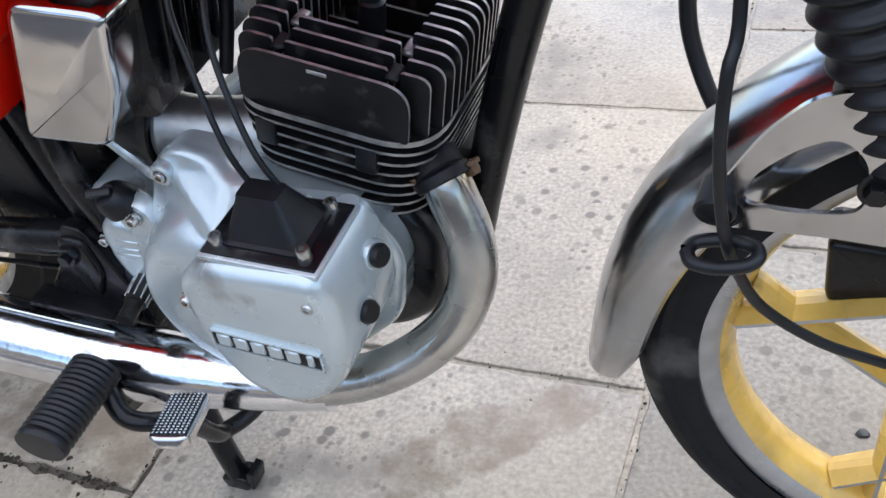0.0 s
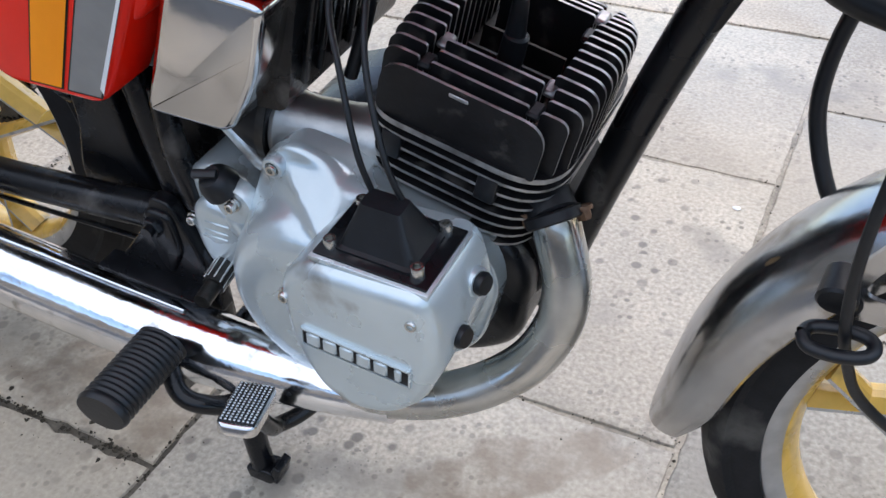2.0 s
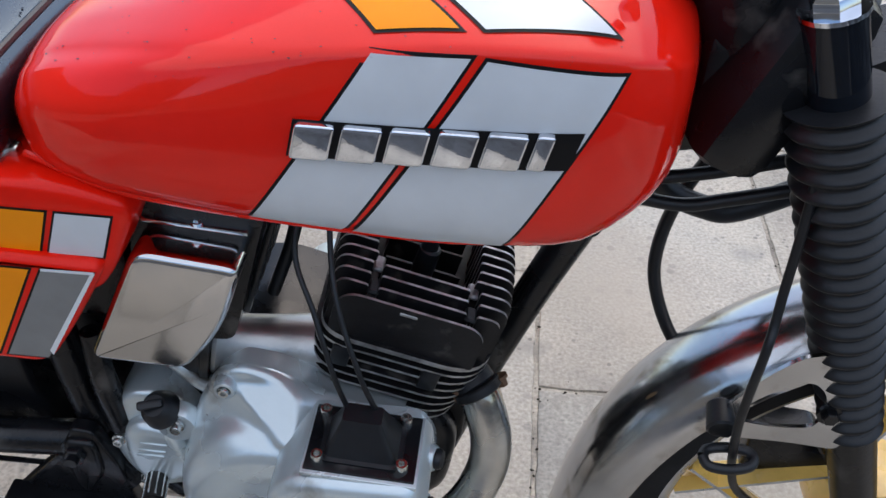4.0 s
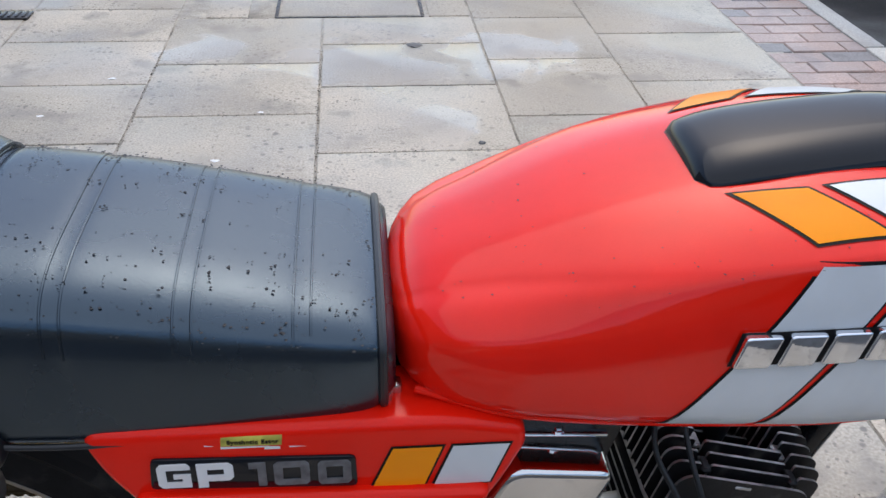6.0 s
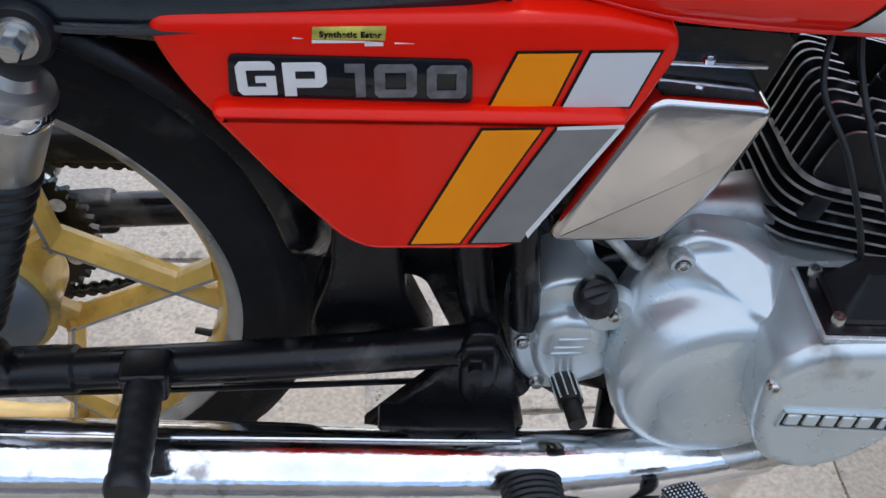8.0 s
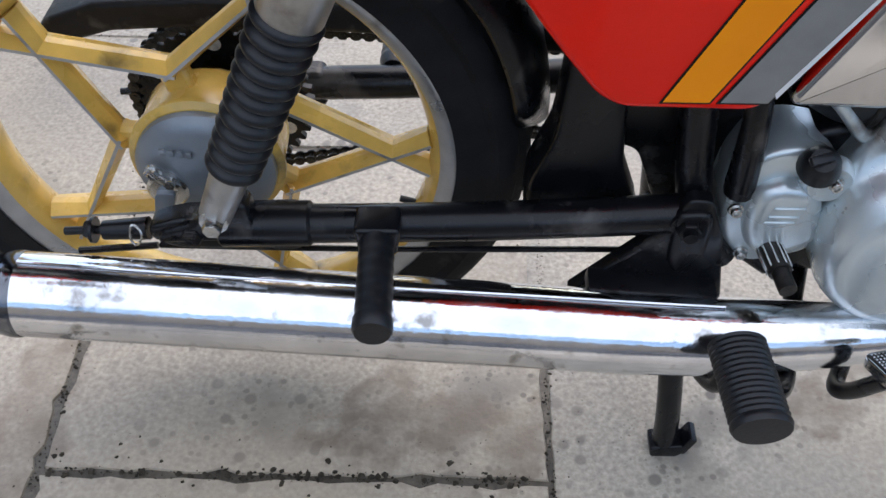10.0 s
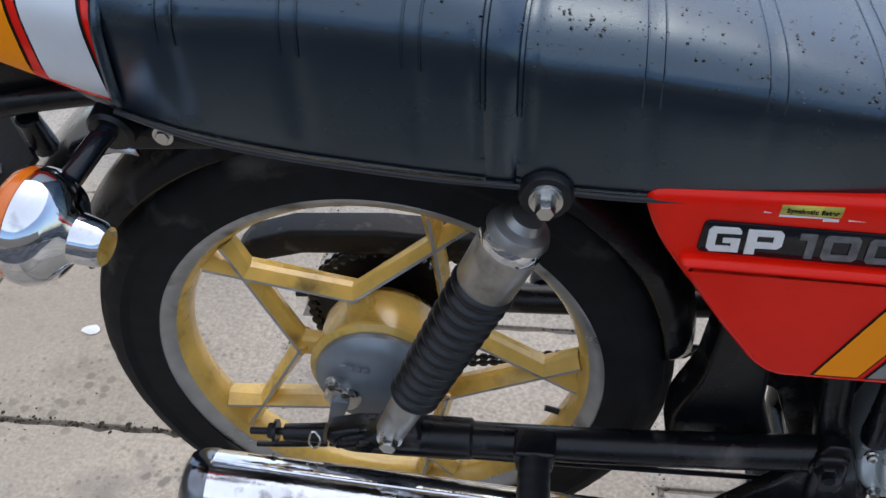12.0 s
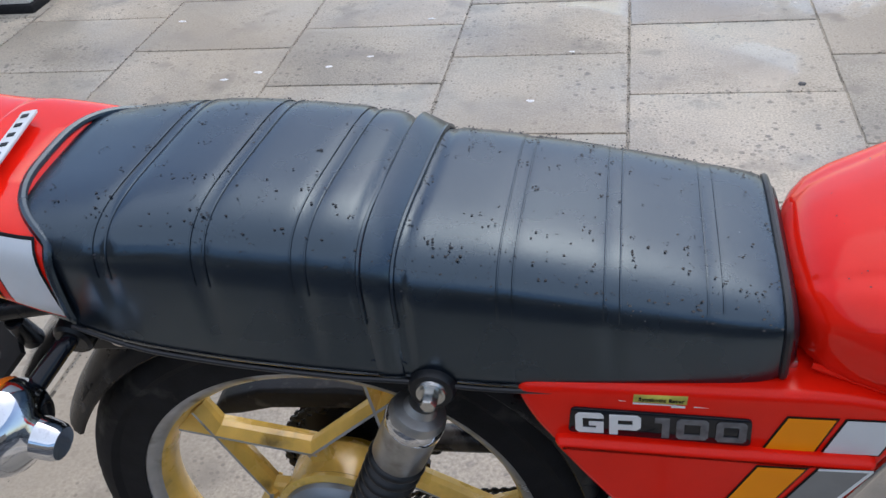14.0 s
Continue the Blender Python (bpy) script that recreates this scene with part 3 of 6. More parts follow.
# Block added for the black clutter; hides the tank from the mudguard's reflection.
part("clutter_block", box(0.980, 0, 0.772, 0.060, 0.12, 0.10, 0.012), BLACK, bike, "black block added for the clutter below the steering head")
part("fork_cover", box(0.985, 0, 0.80, 0.06, 0.20, 0.15, 0.02, pose(0, 0, 0, 0, 25, 11)), BLACK, bike, "black cover before the steering head")

# front mudguard
fender_at = smooth_steps([(20, 0.322, 0.030), (80, 0.316, 0.034), (120, 0.314, 0.040), (150, 0.316, 0.044), (172, 0.322, 0.044), (180, 0.328, 0.038), (187, 0.337, 0.030)])


def fender_ring(a, inset):
    ro, dep = fender_at(a)
    ring = []
    for k in range(17):
        s = math.pi * (k / 16 - 0.5)
        wy = 0.056 - (0.026 * max(0.0, (a - 170) / 17) ** 2)
        r = ro - inset - dep * (1 - math.cos(s)) ** 0.9
        y = (wy - inset) * math.copysign(abs(math.sin(s)) ** 0.8, math.sin(s))
        ring.append(STEER @ Vector((FC.x + r * math.cos(radians(a)), y, FC.z + r * math.sin(radians(a)))))
    return ring


rings = []
for k in range(75):
    a = 20 + 167 * k / 74
    o, i = fender_ring(a, 0), fender_ring(a, 0.003)
    rings.append(o + i[::-1])
fend = part("front_mudguard", loft(rings), FENDER, bike, "dulled chrome front mudguard with rust specks", 50)
out_p = rounded([(1.016, 0.478), (1.018, 0.512), (1.042, 0.550), (1.066, 0.574), (1.092, 0.580), (1.112, 0.560), (1.124, 0.50), (1.124, 0.468), (1.08, 0.474)], 0.010, 4)
in_p = rounded([(1.0285, 0.498), (1.0365, 0.520), (1.060, 0.540), (1.082, 0.549), (1.098, 0.532), (1.098, 0.494), (1.062, 0.4915)], [0.010, 0.012, 0.02, 0.018, 0.014, 0.012, 0.02], 6)
stay = bmesh.new()
half_n = 96


def spread(pts, n):
    pts = [Vector(p) for p in pts]
    segs = [(a, b, (b - a).length) for a, b in zip(pts, pts[1:] + pts[:1])]
    total = sum(q[2] for q in segs)
    out, i, acc = [], 0, 0.0
    for k in range(n):
        want_l = total * k / n
        while acc + segs[i][2] < want_l:
            acc += segs[i][2]
            i += 1
        a, b, d = segs[i]
        out.append(a + (b - a) * ((want_l - acc) / d))
    return out


oo, ii = spread(out_p, half_n), spread(in_p, half_n)
cc = sum(ii, Vector((0, 0))) / half_n
ang = lambda p: math.atan2(p.y - cc.y, p.x - cc.x)
oo = sorted(oo, key=ang)
ii = sorted(ii, key=ang)
layers = []
for pts, y in ((oo, -0.0775), (oo, -0.0815), (ii, -0.0815), (ii, -0.0775)):
    layers.append([stay.verts.new(STEER @ Vector((p.x, y, p.y))) for p in pts])
for a, b in zip(layers, layers[1:] + layers[:1]):
    for k in range(half_n):
        stay.faces.new((a[k], a[(k + 1) % half_n], b[(k + 1) % half_n], b[k]))
part("mudguard_brace", stay, FENDER, fend, "dulled chrome brace plate")
for p, m_ in (((1.103, -0.083, 0.513), BLACK), ((1.0215, -0.083, 0.4905), RUBBER)):
    part("brace_bolt", moved(hexbolt(p, (0, -1, 0), 0.0075, 0.007), STEER), m_, fend)
part("rust_patch", moved(join(*[lathe([(0, 0.0008), (0.002 + 0.004 * random.random(), 0.0004), (0.003 + 0.006 * random.random(), -0.001)], yaxis((0.987 + random.uniform(-0.016, 0.016), -0.0585, 0.452 + random.uniform(-0.010, 0.012))), 7) for _ in range(26)]), Matrix.Identity(4)), material("rust", (0.12, 0.075, 0.035), 0.85, vary=0.5, vscale=120), fend, "brown rust specks")
hose = [(1.0, -0.06, 0.9), (1.03, -0.1, 0.78), (1.033, -0.12, 0.641), (1.029, -0.135, 0.608), (1.026, -0.14, 0.568), (1.026, -0.14, 0.527), (1.029, -0.14, 0.494), (1.035, -0.135, 0.464), (1.05, -0.125, 0.422), (1.086, -0.115, 0.384), (1.128, -0.1, 0.353)]
part("speedometer_cable", tube(hose, 0.0038, 12), RUBBER, bike, "black speedometer cable")
guide = tube([(1.006, -0.140, 0.482), (1.011, -0.148, 0.480), (1.027, -0.150, 0.480), (1.043, -0.147, 0.482), (1.048, -0.140, 0.484), (1.043, -0.133, 0.485), (1.027, -0.131, 0.485), (1.011, -0.133, 0.483), (1.006, -0.140, 0.482)], 0.0046, 12, cap=False)
part("cable_guide", join(guide, rod((1.020, -0.100, 0.505), (1.020, -0.126, 0.500), 0.011, 0.013, 16, 0.002)), RUBBER, bike, "black rubber cable guide loop")
part("brake_arm_cover", prism(rounded([(1.083, 0.398), (1.150, 0.392), (1.178, 0.352), (1.150, 0.325), (1.093, 0.325), (1.084, 0.340)], 0.008), -0.035, 0.005, 0.006), BLACK, bike)
for pts, r in (([(0.88, -0.02, 0.70), (0.924, -0.03, 0.683), (0.974, -0.03, 0.689), (1.06, -0.03, 0.715)], 0.0056), ([(0.88, -0.04, 0.68), (0.955, -0.04, 0.665), (1.00, -0.04, 0.674), (1.07, -0.045, 0.70)], 0.0058), ([(0.93, 0.03, 0.68), (0.96, 0.03, 0.633), (1.00, 0.03, 0.614), (1.03, 0.03, 0.615), (1.09, 0.03, 0.65)], 0.011)):
    part("wiring_loom", tube(pts, r, 12), RUBBER, bike, "black taped wiring loom")
part("clutch_cable", tube([(1.05, 0.06, 0.74), (1.012, 0.06, 0.67), (0.983, 0.06, 0.60), (0.973, 0.055, 0.54), (0.980, 0.045, 0.495), (1.005, 0.025, 0.45), (1.05, 0.015, 0.41)], 0.0065, 12), RUBBER, bike, "black cable looping before the frame")

# frame
part("downtube", tube([(0.943, 0, 0.735), (0.898, 0, 0.625), (0.854, 0, 0.515), (0.810, 0, 0.39), (0.782, 0, 0.30)], 0.0165, 20), BLACK, bike, "black frame downtube")
part("frame_gusset", prism(rounded([(0.865, 0.69), (0.93, 0.76), (0.955, 0.70), (0.905, 0.60), (0.89, 0.60)], 0.01), -0.012, 0.012, 0.003), BLACK, bike)
part("backbone", tube([(0.94, 0, 0.80), (0.75, 0, 0.735), (0.55, 0, 0.70), (0.35, 0, 0.685), (0.1, 0, 0.69), (-0.15, 0, 0.72)], 0.022, 16), BLACK, bike)
for s in (-1, 1):
    part("seat_rail", tube([(0.46, s * 0.075, 0.60), (0.30, s * 0.095, 0.665), (0.16, s * 0.10, 0.69), (0.0, s * 0.10, 0.705), (-0.16, s * 0.10, 0.735)], 0.012, 14), BLACK, bike)
    part("rear_downtube", tube([(0.40, s * 0.07, 0.66), (0.43, s * 0.08, 0.52), (0.445, s * 0.085, 0.40), (0.47, s * 0.085, 0.30)], 0.016, 14), BLACK, bike)
part("frame_plate", prism(rounded([(0.345, 0.50), (0.50, 0.54), (0.52, 0.30), (0.44, 0.29), (0.40, 0.40), (0.345, 0.415)], 0.012), -0.05, 0.05, 0.004), BLACK, bike, "black frame and battery bracket")
part("bracket_column", prism(rounded([(0.330, 0.62), (0.328, 0.50), (0.322, 0.43), (0.302, 0.375), (0.300, 0.325), (0.412, 0.325), (0.385, 0.40), (0.378, 0.50), (0.384, 0.62)], 0.012), -0.075, -0.03, 0.006), BLACK, bike, "black curved frame bracket")
part("battery_box", box(0.42, 0, 0.60, 0.20, 0.19, 0.14, 0.01), BLACK, bike)
part("footrest_bracket", prism(rounded([(0.342, 0.276), (0.425, 0.372), (0.437, 0.404), (0.458, 0.402), (0.474, 0.36), (0.490, 0.272)], 0.007), -0.118, -0.104, 0.003), BLACK, bike, "black footrest bracket plate")
part("bracket_boss", prism(rounded([(0.428, 0.392), (0.460, 0.392), (0.462, 0.345), (0.440, 0.310), (0.428, 0.330)], 0.012), -0.124, -0.112, 0.005), BLACK, bike)
part("pivot_nut", join(hexbolt((0.440, -0.120, 0.375), (0, -1, 0), 0.011, 0.010), rod((0.440, -0.128, 0.375), (0.440, -0.136, 0.375), 0.006, None, 10)), BLACK, bike)

# swing arm
for s in (-1, 1):
    y = s * 0.102
    arm = part("swing_arm_tube", tube([(0.452, y, 0.374), (0.36, y, 0.3655), (0.24, y, 0.357), (0.09, y, 0.351), (0.03, y, 0.349)], [0.0180, 0.0180, 0.0180, 0.018, 0.018], 20), BLACK, bike, "black swing arm tube")
    part("swing_arm_end", prism(rounded([(0.098, 0.371), (0.098, 0.326), (-0.02, 0.325), (-0.042, 0.338), (-0.042, 0.352), (-0.01, 0.364)], 0.010), y - 0.011, y + 0.012, 0.005), BLACK, bike)
    # chain adjuster with its threaded rod
    part("adjuster", join(rod((-0.045, y, 0.342), (-0.088, y, 0.338), 0.011, 0.009, 14), rod((-0.085, y, 0.339), (-0.125, y, 0.336), 0.004, None, 10), hexbolt((-0.098, y, 0.338), (-1, 0, 0), 0.009, 0.008)), BLACK, bike)
part("axle_nut", join(prism(rounded([(0.055, 0.392), (0.060, 0.345), (-0.035, 0.338), (-0.03, 0.352), (0.005, 0.366), (0.025, 0.392)], 0.010), -0.120, -0.098, 0.006), hexbolt((0.0, -0.112, 0.350), (0, -1, 0), 0.011, 0.010)), BLACK, bike, "black axle nut and lug")
part("swing_arm_sleeve", rod((0.022, -0.102, 0.3495), (0.108, -0.102, 0.3520), 0.0215, 0.0210, 24, 0.003), BLACK, bike)
part("cotter_clip", tube([(-0.052, -0.113, 0.357), (-0.046, -0.118, 0.352), (-0.050, -0.118, 0.340), (-0.056, -0.116, 0.334), (-0.060, -0.114, 0.340), (-0.056, -0.114, 0.356), (-0.052, -0.113, 0.357)], 0.0011, 8), STEEL, bike, "bent wire clip")
part("brake_rod", tube([(-0.052, -0.082, 0.296), (-0.11, -0.085, 0.292), (-0.13, -0.085, 0.290)], 0.0035, 8), BLACK, bike)
part("brake_rod", tube([(-0.05, -0.082, 0.296), (0.15, -0.086, 0.300), (0.40, -0.09, 0.31)], 0.003, 8), BLACK, bike)

# shock absorbers
for s in (-1, 1):
    y = s * 0.126
    lo, hi = Vector((0.030, y, 0.388)), Vector((0.163, y, 0.690))
    d = (hi - lo).normalized()
    P = lambda t: lo + d * t
    sh = part("shock_absorber", join(lathe([(0, 0.010), (0.013, 0.010), (0.013, -0.010), (0, -0.010)], yaxis(lo), 20), rod(P(-0.004), P(0.070), 0.0148, 0.0178, 24, 0.003)), ZINC, bike, "shock absorber with a ribbed rubber gaiter")
    pf = [(0, 0.058)]
    for k in range(12 * 8 + 1):
        t = k / 96
        pf.append((0.0212 + 0.0042 * t + 0.0056 * abs(math.sin(math.pi * k / 8)) - 0.0026, 0.058 + 0.168 * t))
    pf.append((0, 0.228))
    part("gaiter", lathe(pf, along(lo, hi), 36), RUBBER, sh, "ribbed black rubber gaiter", 60)
    part("shroud", lathe([(0, 0.222), (0.0240, 0.222), (0.0260, 0.226), (0.0268, 0.276), (0.0265, 0.288), (0.0242, 0.2935), (0.016, 0.296), (0.013, 0.303), (0, 0.304)], along(lo, hi), 36), ZINC, sh, "dull grey metal upper shroud")
    part("shroud_ring", lathe([(0.0266, 0.272), (0.0278, 0.274), (0.0278, 0.281), (0.0263, 0.286)], along(lo, hi), 36), CHROME, sh)
    eye = hi + d * 0.006
    part("mount_bush", lathe([(0.0085, 0.016), (0.0185, 0.016), (0.0205, 0.012), (0.0205, -0.014), (0.0085, -0.014)], yaxis(eye), 28), RUBBER, sh)
    part("mount_nut", join(lathe([(0, 0.019), (0.0125, 0.019), (0.0135, 0.016)], yaxis(eye), 24), hexbolt(eye + Vector((0, -0.020, 0)), (0, -1, 0), 0.0075, 0.013)), STEEL, sh, "bright steel mounting nut")
    part("mount_nut", hexbolt(lo + Vector((0, -0.011, 0)), (0, -1, 0), 0.009, 0.012), STEEL, sh, "bright steel mounting nut")

# rear mudguard
rings = []
for k in range(60):
    a = 5 + 147 * k / 59
    o, i = [], []
    for q in range(13):
        s = math.pi * (q / 12 - 0.5)
        for lst, ins in ((o, 0.0), (i, 0.003)):
            r = 0.335 - 0.016 * max(0.0, (34 - a) / 29) - ins - 0.03 * (1 - math.cos(s))
            lst.append(Vector((AXLE.x + 0.005 + r * math.cos(radians(a)), (0.062 - ins) * min(1.0, 0.35 + 0.65 * (a - 5) / 9) * math.sin(s), AXLE.z + 0.012 + r * math.sin(radians(a)))))
    rings.append(o + i[::-1])
part("rear_mudguard", loft(rings), BLACK, bike, "black rear mudguard", 50)
rings = []
for k in range(24):
    a = 121 + 26 * k / 23
    o, i = [], []
    for q in range(13):
        s = math.pi * (q / 12 - 0.5)
        for lst, ins in ((o, 0.0), (i, 0.003)):
            r = 0.396 - ins - 0.030 * (1 - math.cos(s)) - 0.02 * max(0.0, (127 - a) / 6) ** 2
            lst.append(Vector((AXLE.x + r * math.cos(radians(a)), -0.004 + (0.062 - ins) * math.sin(s), AXLE.z + r * math.sin(radians(a)))))
    rings.append(o + i[::-1])
tail_guard = part("mudguard_tail", loft(rings), WORN, bike, "dulled chrome mudguard end", 50)
part("guard_lip", tube([(AXLE.x + 0.370 * math.cos(radians(a)), -0.067, AXLE.z + 0.370 * math.sin(radians(a))) for a in range(126, 148, 3)], 0.0045, 10), RUBBER, tail_guard)
board = [Vector(p) for p in ((-0.262, -0.085, 0.665), (-0.410, -0.085, 0.513), (-0.455, 0.004, 0.535), (-0.336, 0.004, 0.650))]
nb = (board[1] - board[0]).cross(board[3] - board[0]).normalized() * 0.005
plate_b = part("plate_bracket", loft([board, [p + nb for p in board]]), TYRE, bike, "scuffed dark plate bracket with a bright bolt")
part("bracket_bolt", hexbolt(board[0].lerp(board[2], 0.33) + Vector((0.004, -0.004, 0.006)), (0.55, -0.45, 0.7), 0.0062, 0.006), STEEL, plate_b)
part("bracket_clip", rod((-0.262, -0.075, 0.700), (-0.268, -0.055, 0.655), 0.010, 0.012, 14, 0.002), BLACK, plate_b)

# exhaust
pipe = [(0.813, -0.0695, 0.463), (0.820, -0.075, 0.449), (0.831, -0.084, 0.411), (0.829, -0.094, 0.374), (0.811, -0.110, 0.338), (0.778, -0.128, 0.311), (0.738, -0.143, 0.294), (0.69, -0.151, 0.282), (0.63, -0.157, 0.275)]
part("header_pipe", tube(pipe, [0.0195, 0.0195, 0.0195, 0.0195, 0.0195, 0.0198, 0.0202, 0.0215, 0.025], 28, 8), HEADER, bike, "bare steel header pipe browned by heat", 60)
fl_m = along((0.809, -0.066, 0.470), (0.816, -0.0715, 0.456))
part("exhaust_port", rod((0.775, -0.035, 0.492), (0.814, -0.070, 0.461), 0.0215, 0.0205, 24, 0.002), FINS, bike, "sooty exhaust port")
part("exhaust_flange", rod((0.8115, -0.068, 0.4645), (0.8165, -0.0722, 0.4570), 0.0228, None, 24, 0.0015), FINS, bike, "sooty exhaust flange ring")
RUSTY = material("rusty_bolt", (0.17, 0.10, 0.06), 0.6, metal=0.6, vary=0.4, vscale=150, bump=0.0005, bscale=400)
d_ = (fl_m.to_3x3() @ Vector((0, 0, 1))).normalized()
for q in ((0.795, -0.077, 0.462), (0.834, -0.060, 0.468)):
    part("flange_bolt", hexbolt(Vector(q), d_, 0.0052, 0.009), RUSTY, bike, "browned flange nut")
ax = [(0.70, -0.1495, 0.277, 0.0215), (0.63, -0.156, 0.2750, 0.0270), (0.56, -0.158, 0.2715, 0.0325), (0.48, -0.160, 0.2705, 0.0370), (0.40, -0.1605, 0.2742, 0.0385), (0.30, -0.1605, 0.2815, 0.0390), (0.20, -0.1605, 0.2890, 0.0390), (0.0, -0.1605, 0.3040, 0.0390), (-0.10, -0.1605, 0.3115, 0.0390), (-0.150, -0.1605, 0.3153, 0.0388)]
muf = part("silencer", tube([p[:3] for p in ax], [p[3] for p in ax], 48, 6), SILENCER, bike, "long chromed silencer with a rolled end", 60)
SOOTY = material("sooty_chrome", (0.20, 0.21, 0.23), 0.2, metal=1.0, vary=0.3, vscale=40, rvary=0.12, bump=0.0003, bscale=90, dirt=(0.10, 0.08, 0.06), dirt_scale=30, dirt_amount=0.12)
em = along((-0.150, -0.1605, 0.3145), (-0.19, -0.1605, 0.318))
part("end_ring", lathe([(0.0388, -0.001), (0.0398, 0.002), (0.0398, 0.008), (0.038, 0.017), (0.034, 0.025), (0.026, 0.029), (0.020, 0.029), (0.016, 0.020), (0.014, 0.005), (0, 0.005)], em, 48), SOOTY, muf, "darkened end ring", 40)
part("silencer_seam", tube([(-0.145, -0.158, 0.3560), (0.0, -0.158, 0.3428), (0.15, -0.158, 0.3305), (0.30, -0.158, 0.3215), (0.40, -0.158, 0.3145), (0.48, -0.157, 0.3085)], 0.0022, 8), CHROME, muf)
part("silencer_bracket", box(0.418, -0.128, 0.300, 0.120, 0.028, 0.016, 0.003, pose(0, 0, 0, 0, 5, 0)), BLACK, bike)
# footrests
part("footrest_arm", tube([(0.460, -0.10, 0.235), (0.468, -0.150, 0.222), (0.478, -0.192, 0.240), (0.484, -0.200, 0.275), (0.486, -0.200, 0.303)], [0.009, 0.009, 0.009, 0.009, 0.009], 14), BLACK, bike)
pf = [(0, 0), (0.015, 0)]
for k in range(14 * 6 + 1):
    t = k / 84
    pf.append((0.0250 + 0.0011 * math.cos(2 * math.pi * k / 6), 0.004 + 0.081 * t))
pf += [(0.0262, 0.088), (0.0245, 0.092), (0, 0.093)]
fr = lathe(pf, Matrix.Identity(4), 28)
for v in fr.verts:
    v.co.y *= 0.78
part("footrest_rubber", moved(fr, along((0.484, -0.192, 0.305), (0.490, -0.302, 0.309))), RUBBER, bike, "ribbed black rubber footrest", 60)
pf = [(0, 0), (0.012, 0)]
for k in range(7 * 6 + 1):
    t = k / 42
    pf.append((0.0158 + 0.0003 * math.cos(2 * math.pi * k / 6), 0.012 + 0.095 * t))
pf += [(0.0172, 0.107), (0.0172, 0.116), (0.015, 0.120), (0, 0.120)]
part("pillion_rubber", lathe(pf, along((0.168, -0.112, 0.362), (0.172, -0.235, 0.360)), 24), RUBBER, bike, "black rubber pillion footrest", 60)
part("pillion_lug", prism(rounded([(0.148, 0.378), (0.190, 0.378), (0.186, 0.345), (0.152, 0.345)], 0.006), -0.135, -0.105, 0.004), BLACK, bike)
part("pillion_rubber", lathe(pf, along((0.168, 0.112, 0.362), (0.172, 0.235, 0.360)), 24), RUBBER, bike, "", 60)
# brake pedal
part("brake_pedal", tube([(0.640, -0.09, 0.272), (0.622, -0.130, 0.245), (0.604, -0.165, 0.231), (0.592, -0.190, 0.234), (0.598, -0.205, 0.252), (0.606, -0.226, 0.300)], 0.0080, 14), BLACK, bike, "bent black brake pedal")
pad = moved(prism(rounded([(-0.031, -0.0175), (0.031, -0.0175), (0.031, 0.0175), (-0.031, 0.0175)], 0.011), -0.005, 0.005, 0.003), pose(0, 0, 0, -90))
PADM = Matrix.Translation((0.610, -0.235, 0.319)) @ pose(0, 0, 0, 0, 0, -72) @ pose(0, 0, 0, -6, -15, 0)
pd = part("pedal_pad", moved(pad, PADM), WORN, bike, "worn metal pedal pad with raised studs")
studs = [box(-0.0245 + 0.0035 * i, -0.0131 + 0.00375 * j, 0.006, 0.0021, 0.0022, 0.0026, 0.0004, seg=1) for i in range(15) for j in range(8)]
part("pad_studs", moved(join(*studs), PADM), WORN, pd)
part("pad_face", moved(box(0, 0, 0.0048, 0.054, 0.031, 0.002, 0.0005, seg=1), PADM), BLACK, pd)
part("footrest_bar", tube([(0.492, -0.205, 0.285), (0.508, -0.215, 0.266), (0.528, -0.210, 0.255), (0.545, -0.185, 0.240), (0.560, -0.130, 0.235), (0.58, -0.06, 0.258)], 0.0095, 14), BLACK, bike, "bent black footrest bar")
# centre stand
for s in (-1, 1):
    part("centre_stand_leg", tube([(0.452, s * 0.085, 0.285), (0.462, s * 0.10, 0.19), (0.474, s * 0.118, 0.075), (0.478, s * 0.122, 0.012)], [0.014, 0.0135, 0.0135, 0.0135], 16), BLACK, bike, "black centre stand leg")
    part("stand_foot", join(prism(rounded([(0.460, 0.020), (0.496, 0.026), (0.502, 0.014), (0.492, 0.001), (0.463, 0.001)], 0.005), s * 0.122 - 0.013, s * 0.122 + 0.013, 0.003), prism(rounded([(0.492, 0.01), (0.502, 0.006), (0.512, 0.036), (0.503, 0.040)], 0.003), s * 0.122 - 0.012, s * 0.122 + 0.012, 0.002)), BLACK, bike)
part("stand_crossbar", rod((0.46, -0.10, 0.205), (0.46, 0.10, 0.205), 0.011, None, 14), BLACK, bike)

# engine
TILT = radians(15.4)
UX, WX = Vector((math.cos(TILT), 0, -math.sin(TILT))), Vector((math.sin(TILT), 0, math.cos(TILT)))


def eng(u, y, w):
    return UX * u + WX * w + Vector((0, y, 0))


crank = part("crankcase", prism(rounded([(0.50, 0.30), (0.53, 0.45), (0.60, 0.475), (0.70, 0.445), (0.775, 0.44), (0.80, 0.40), (0.79, 0.32), (0.74, 0.285), (0.58, 0.27)], 0.025), -0.085, 0.10, 0.012), BLACK, bike, "dark crankcase")
part("generator_cover", lathe([(0, 0.02), (0.075, 0.02), (0.085, 0.01), (0.088, -0.02)], Matrix.Translation((0.68, 0.12, 0.38)) @ pose(0, 0, 0, -90), 40), CASE, crank)
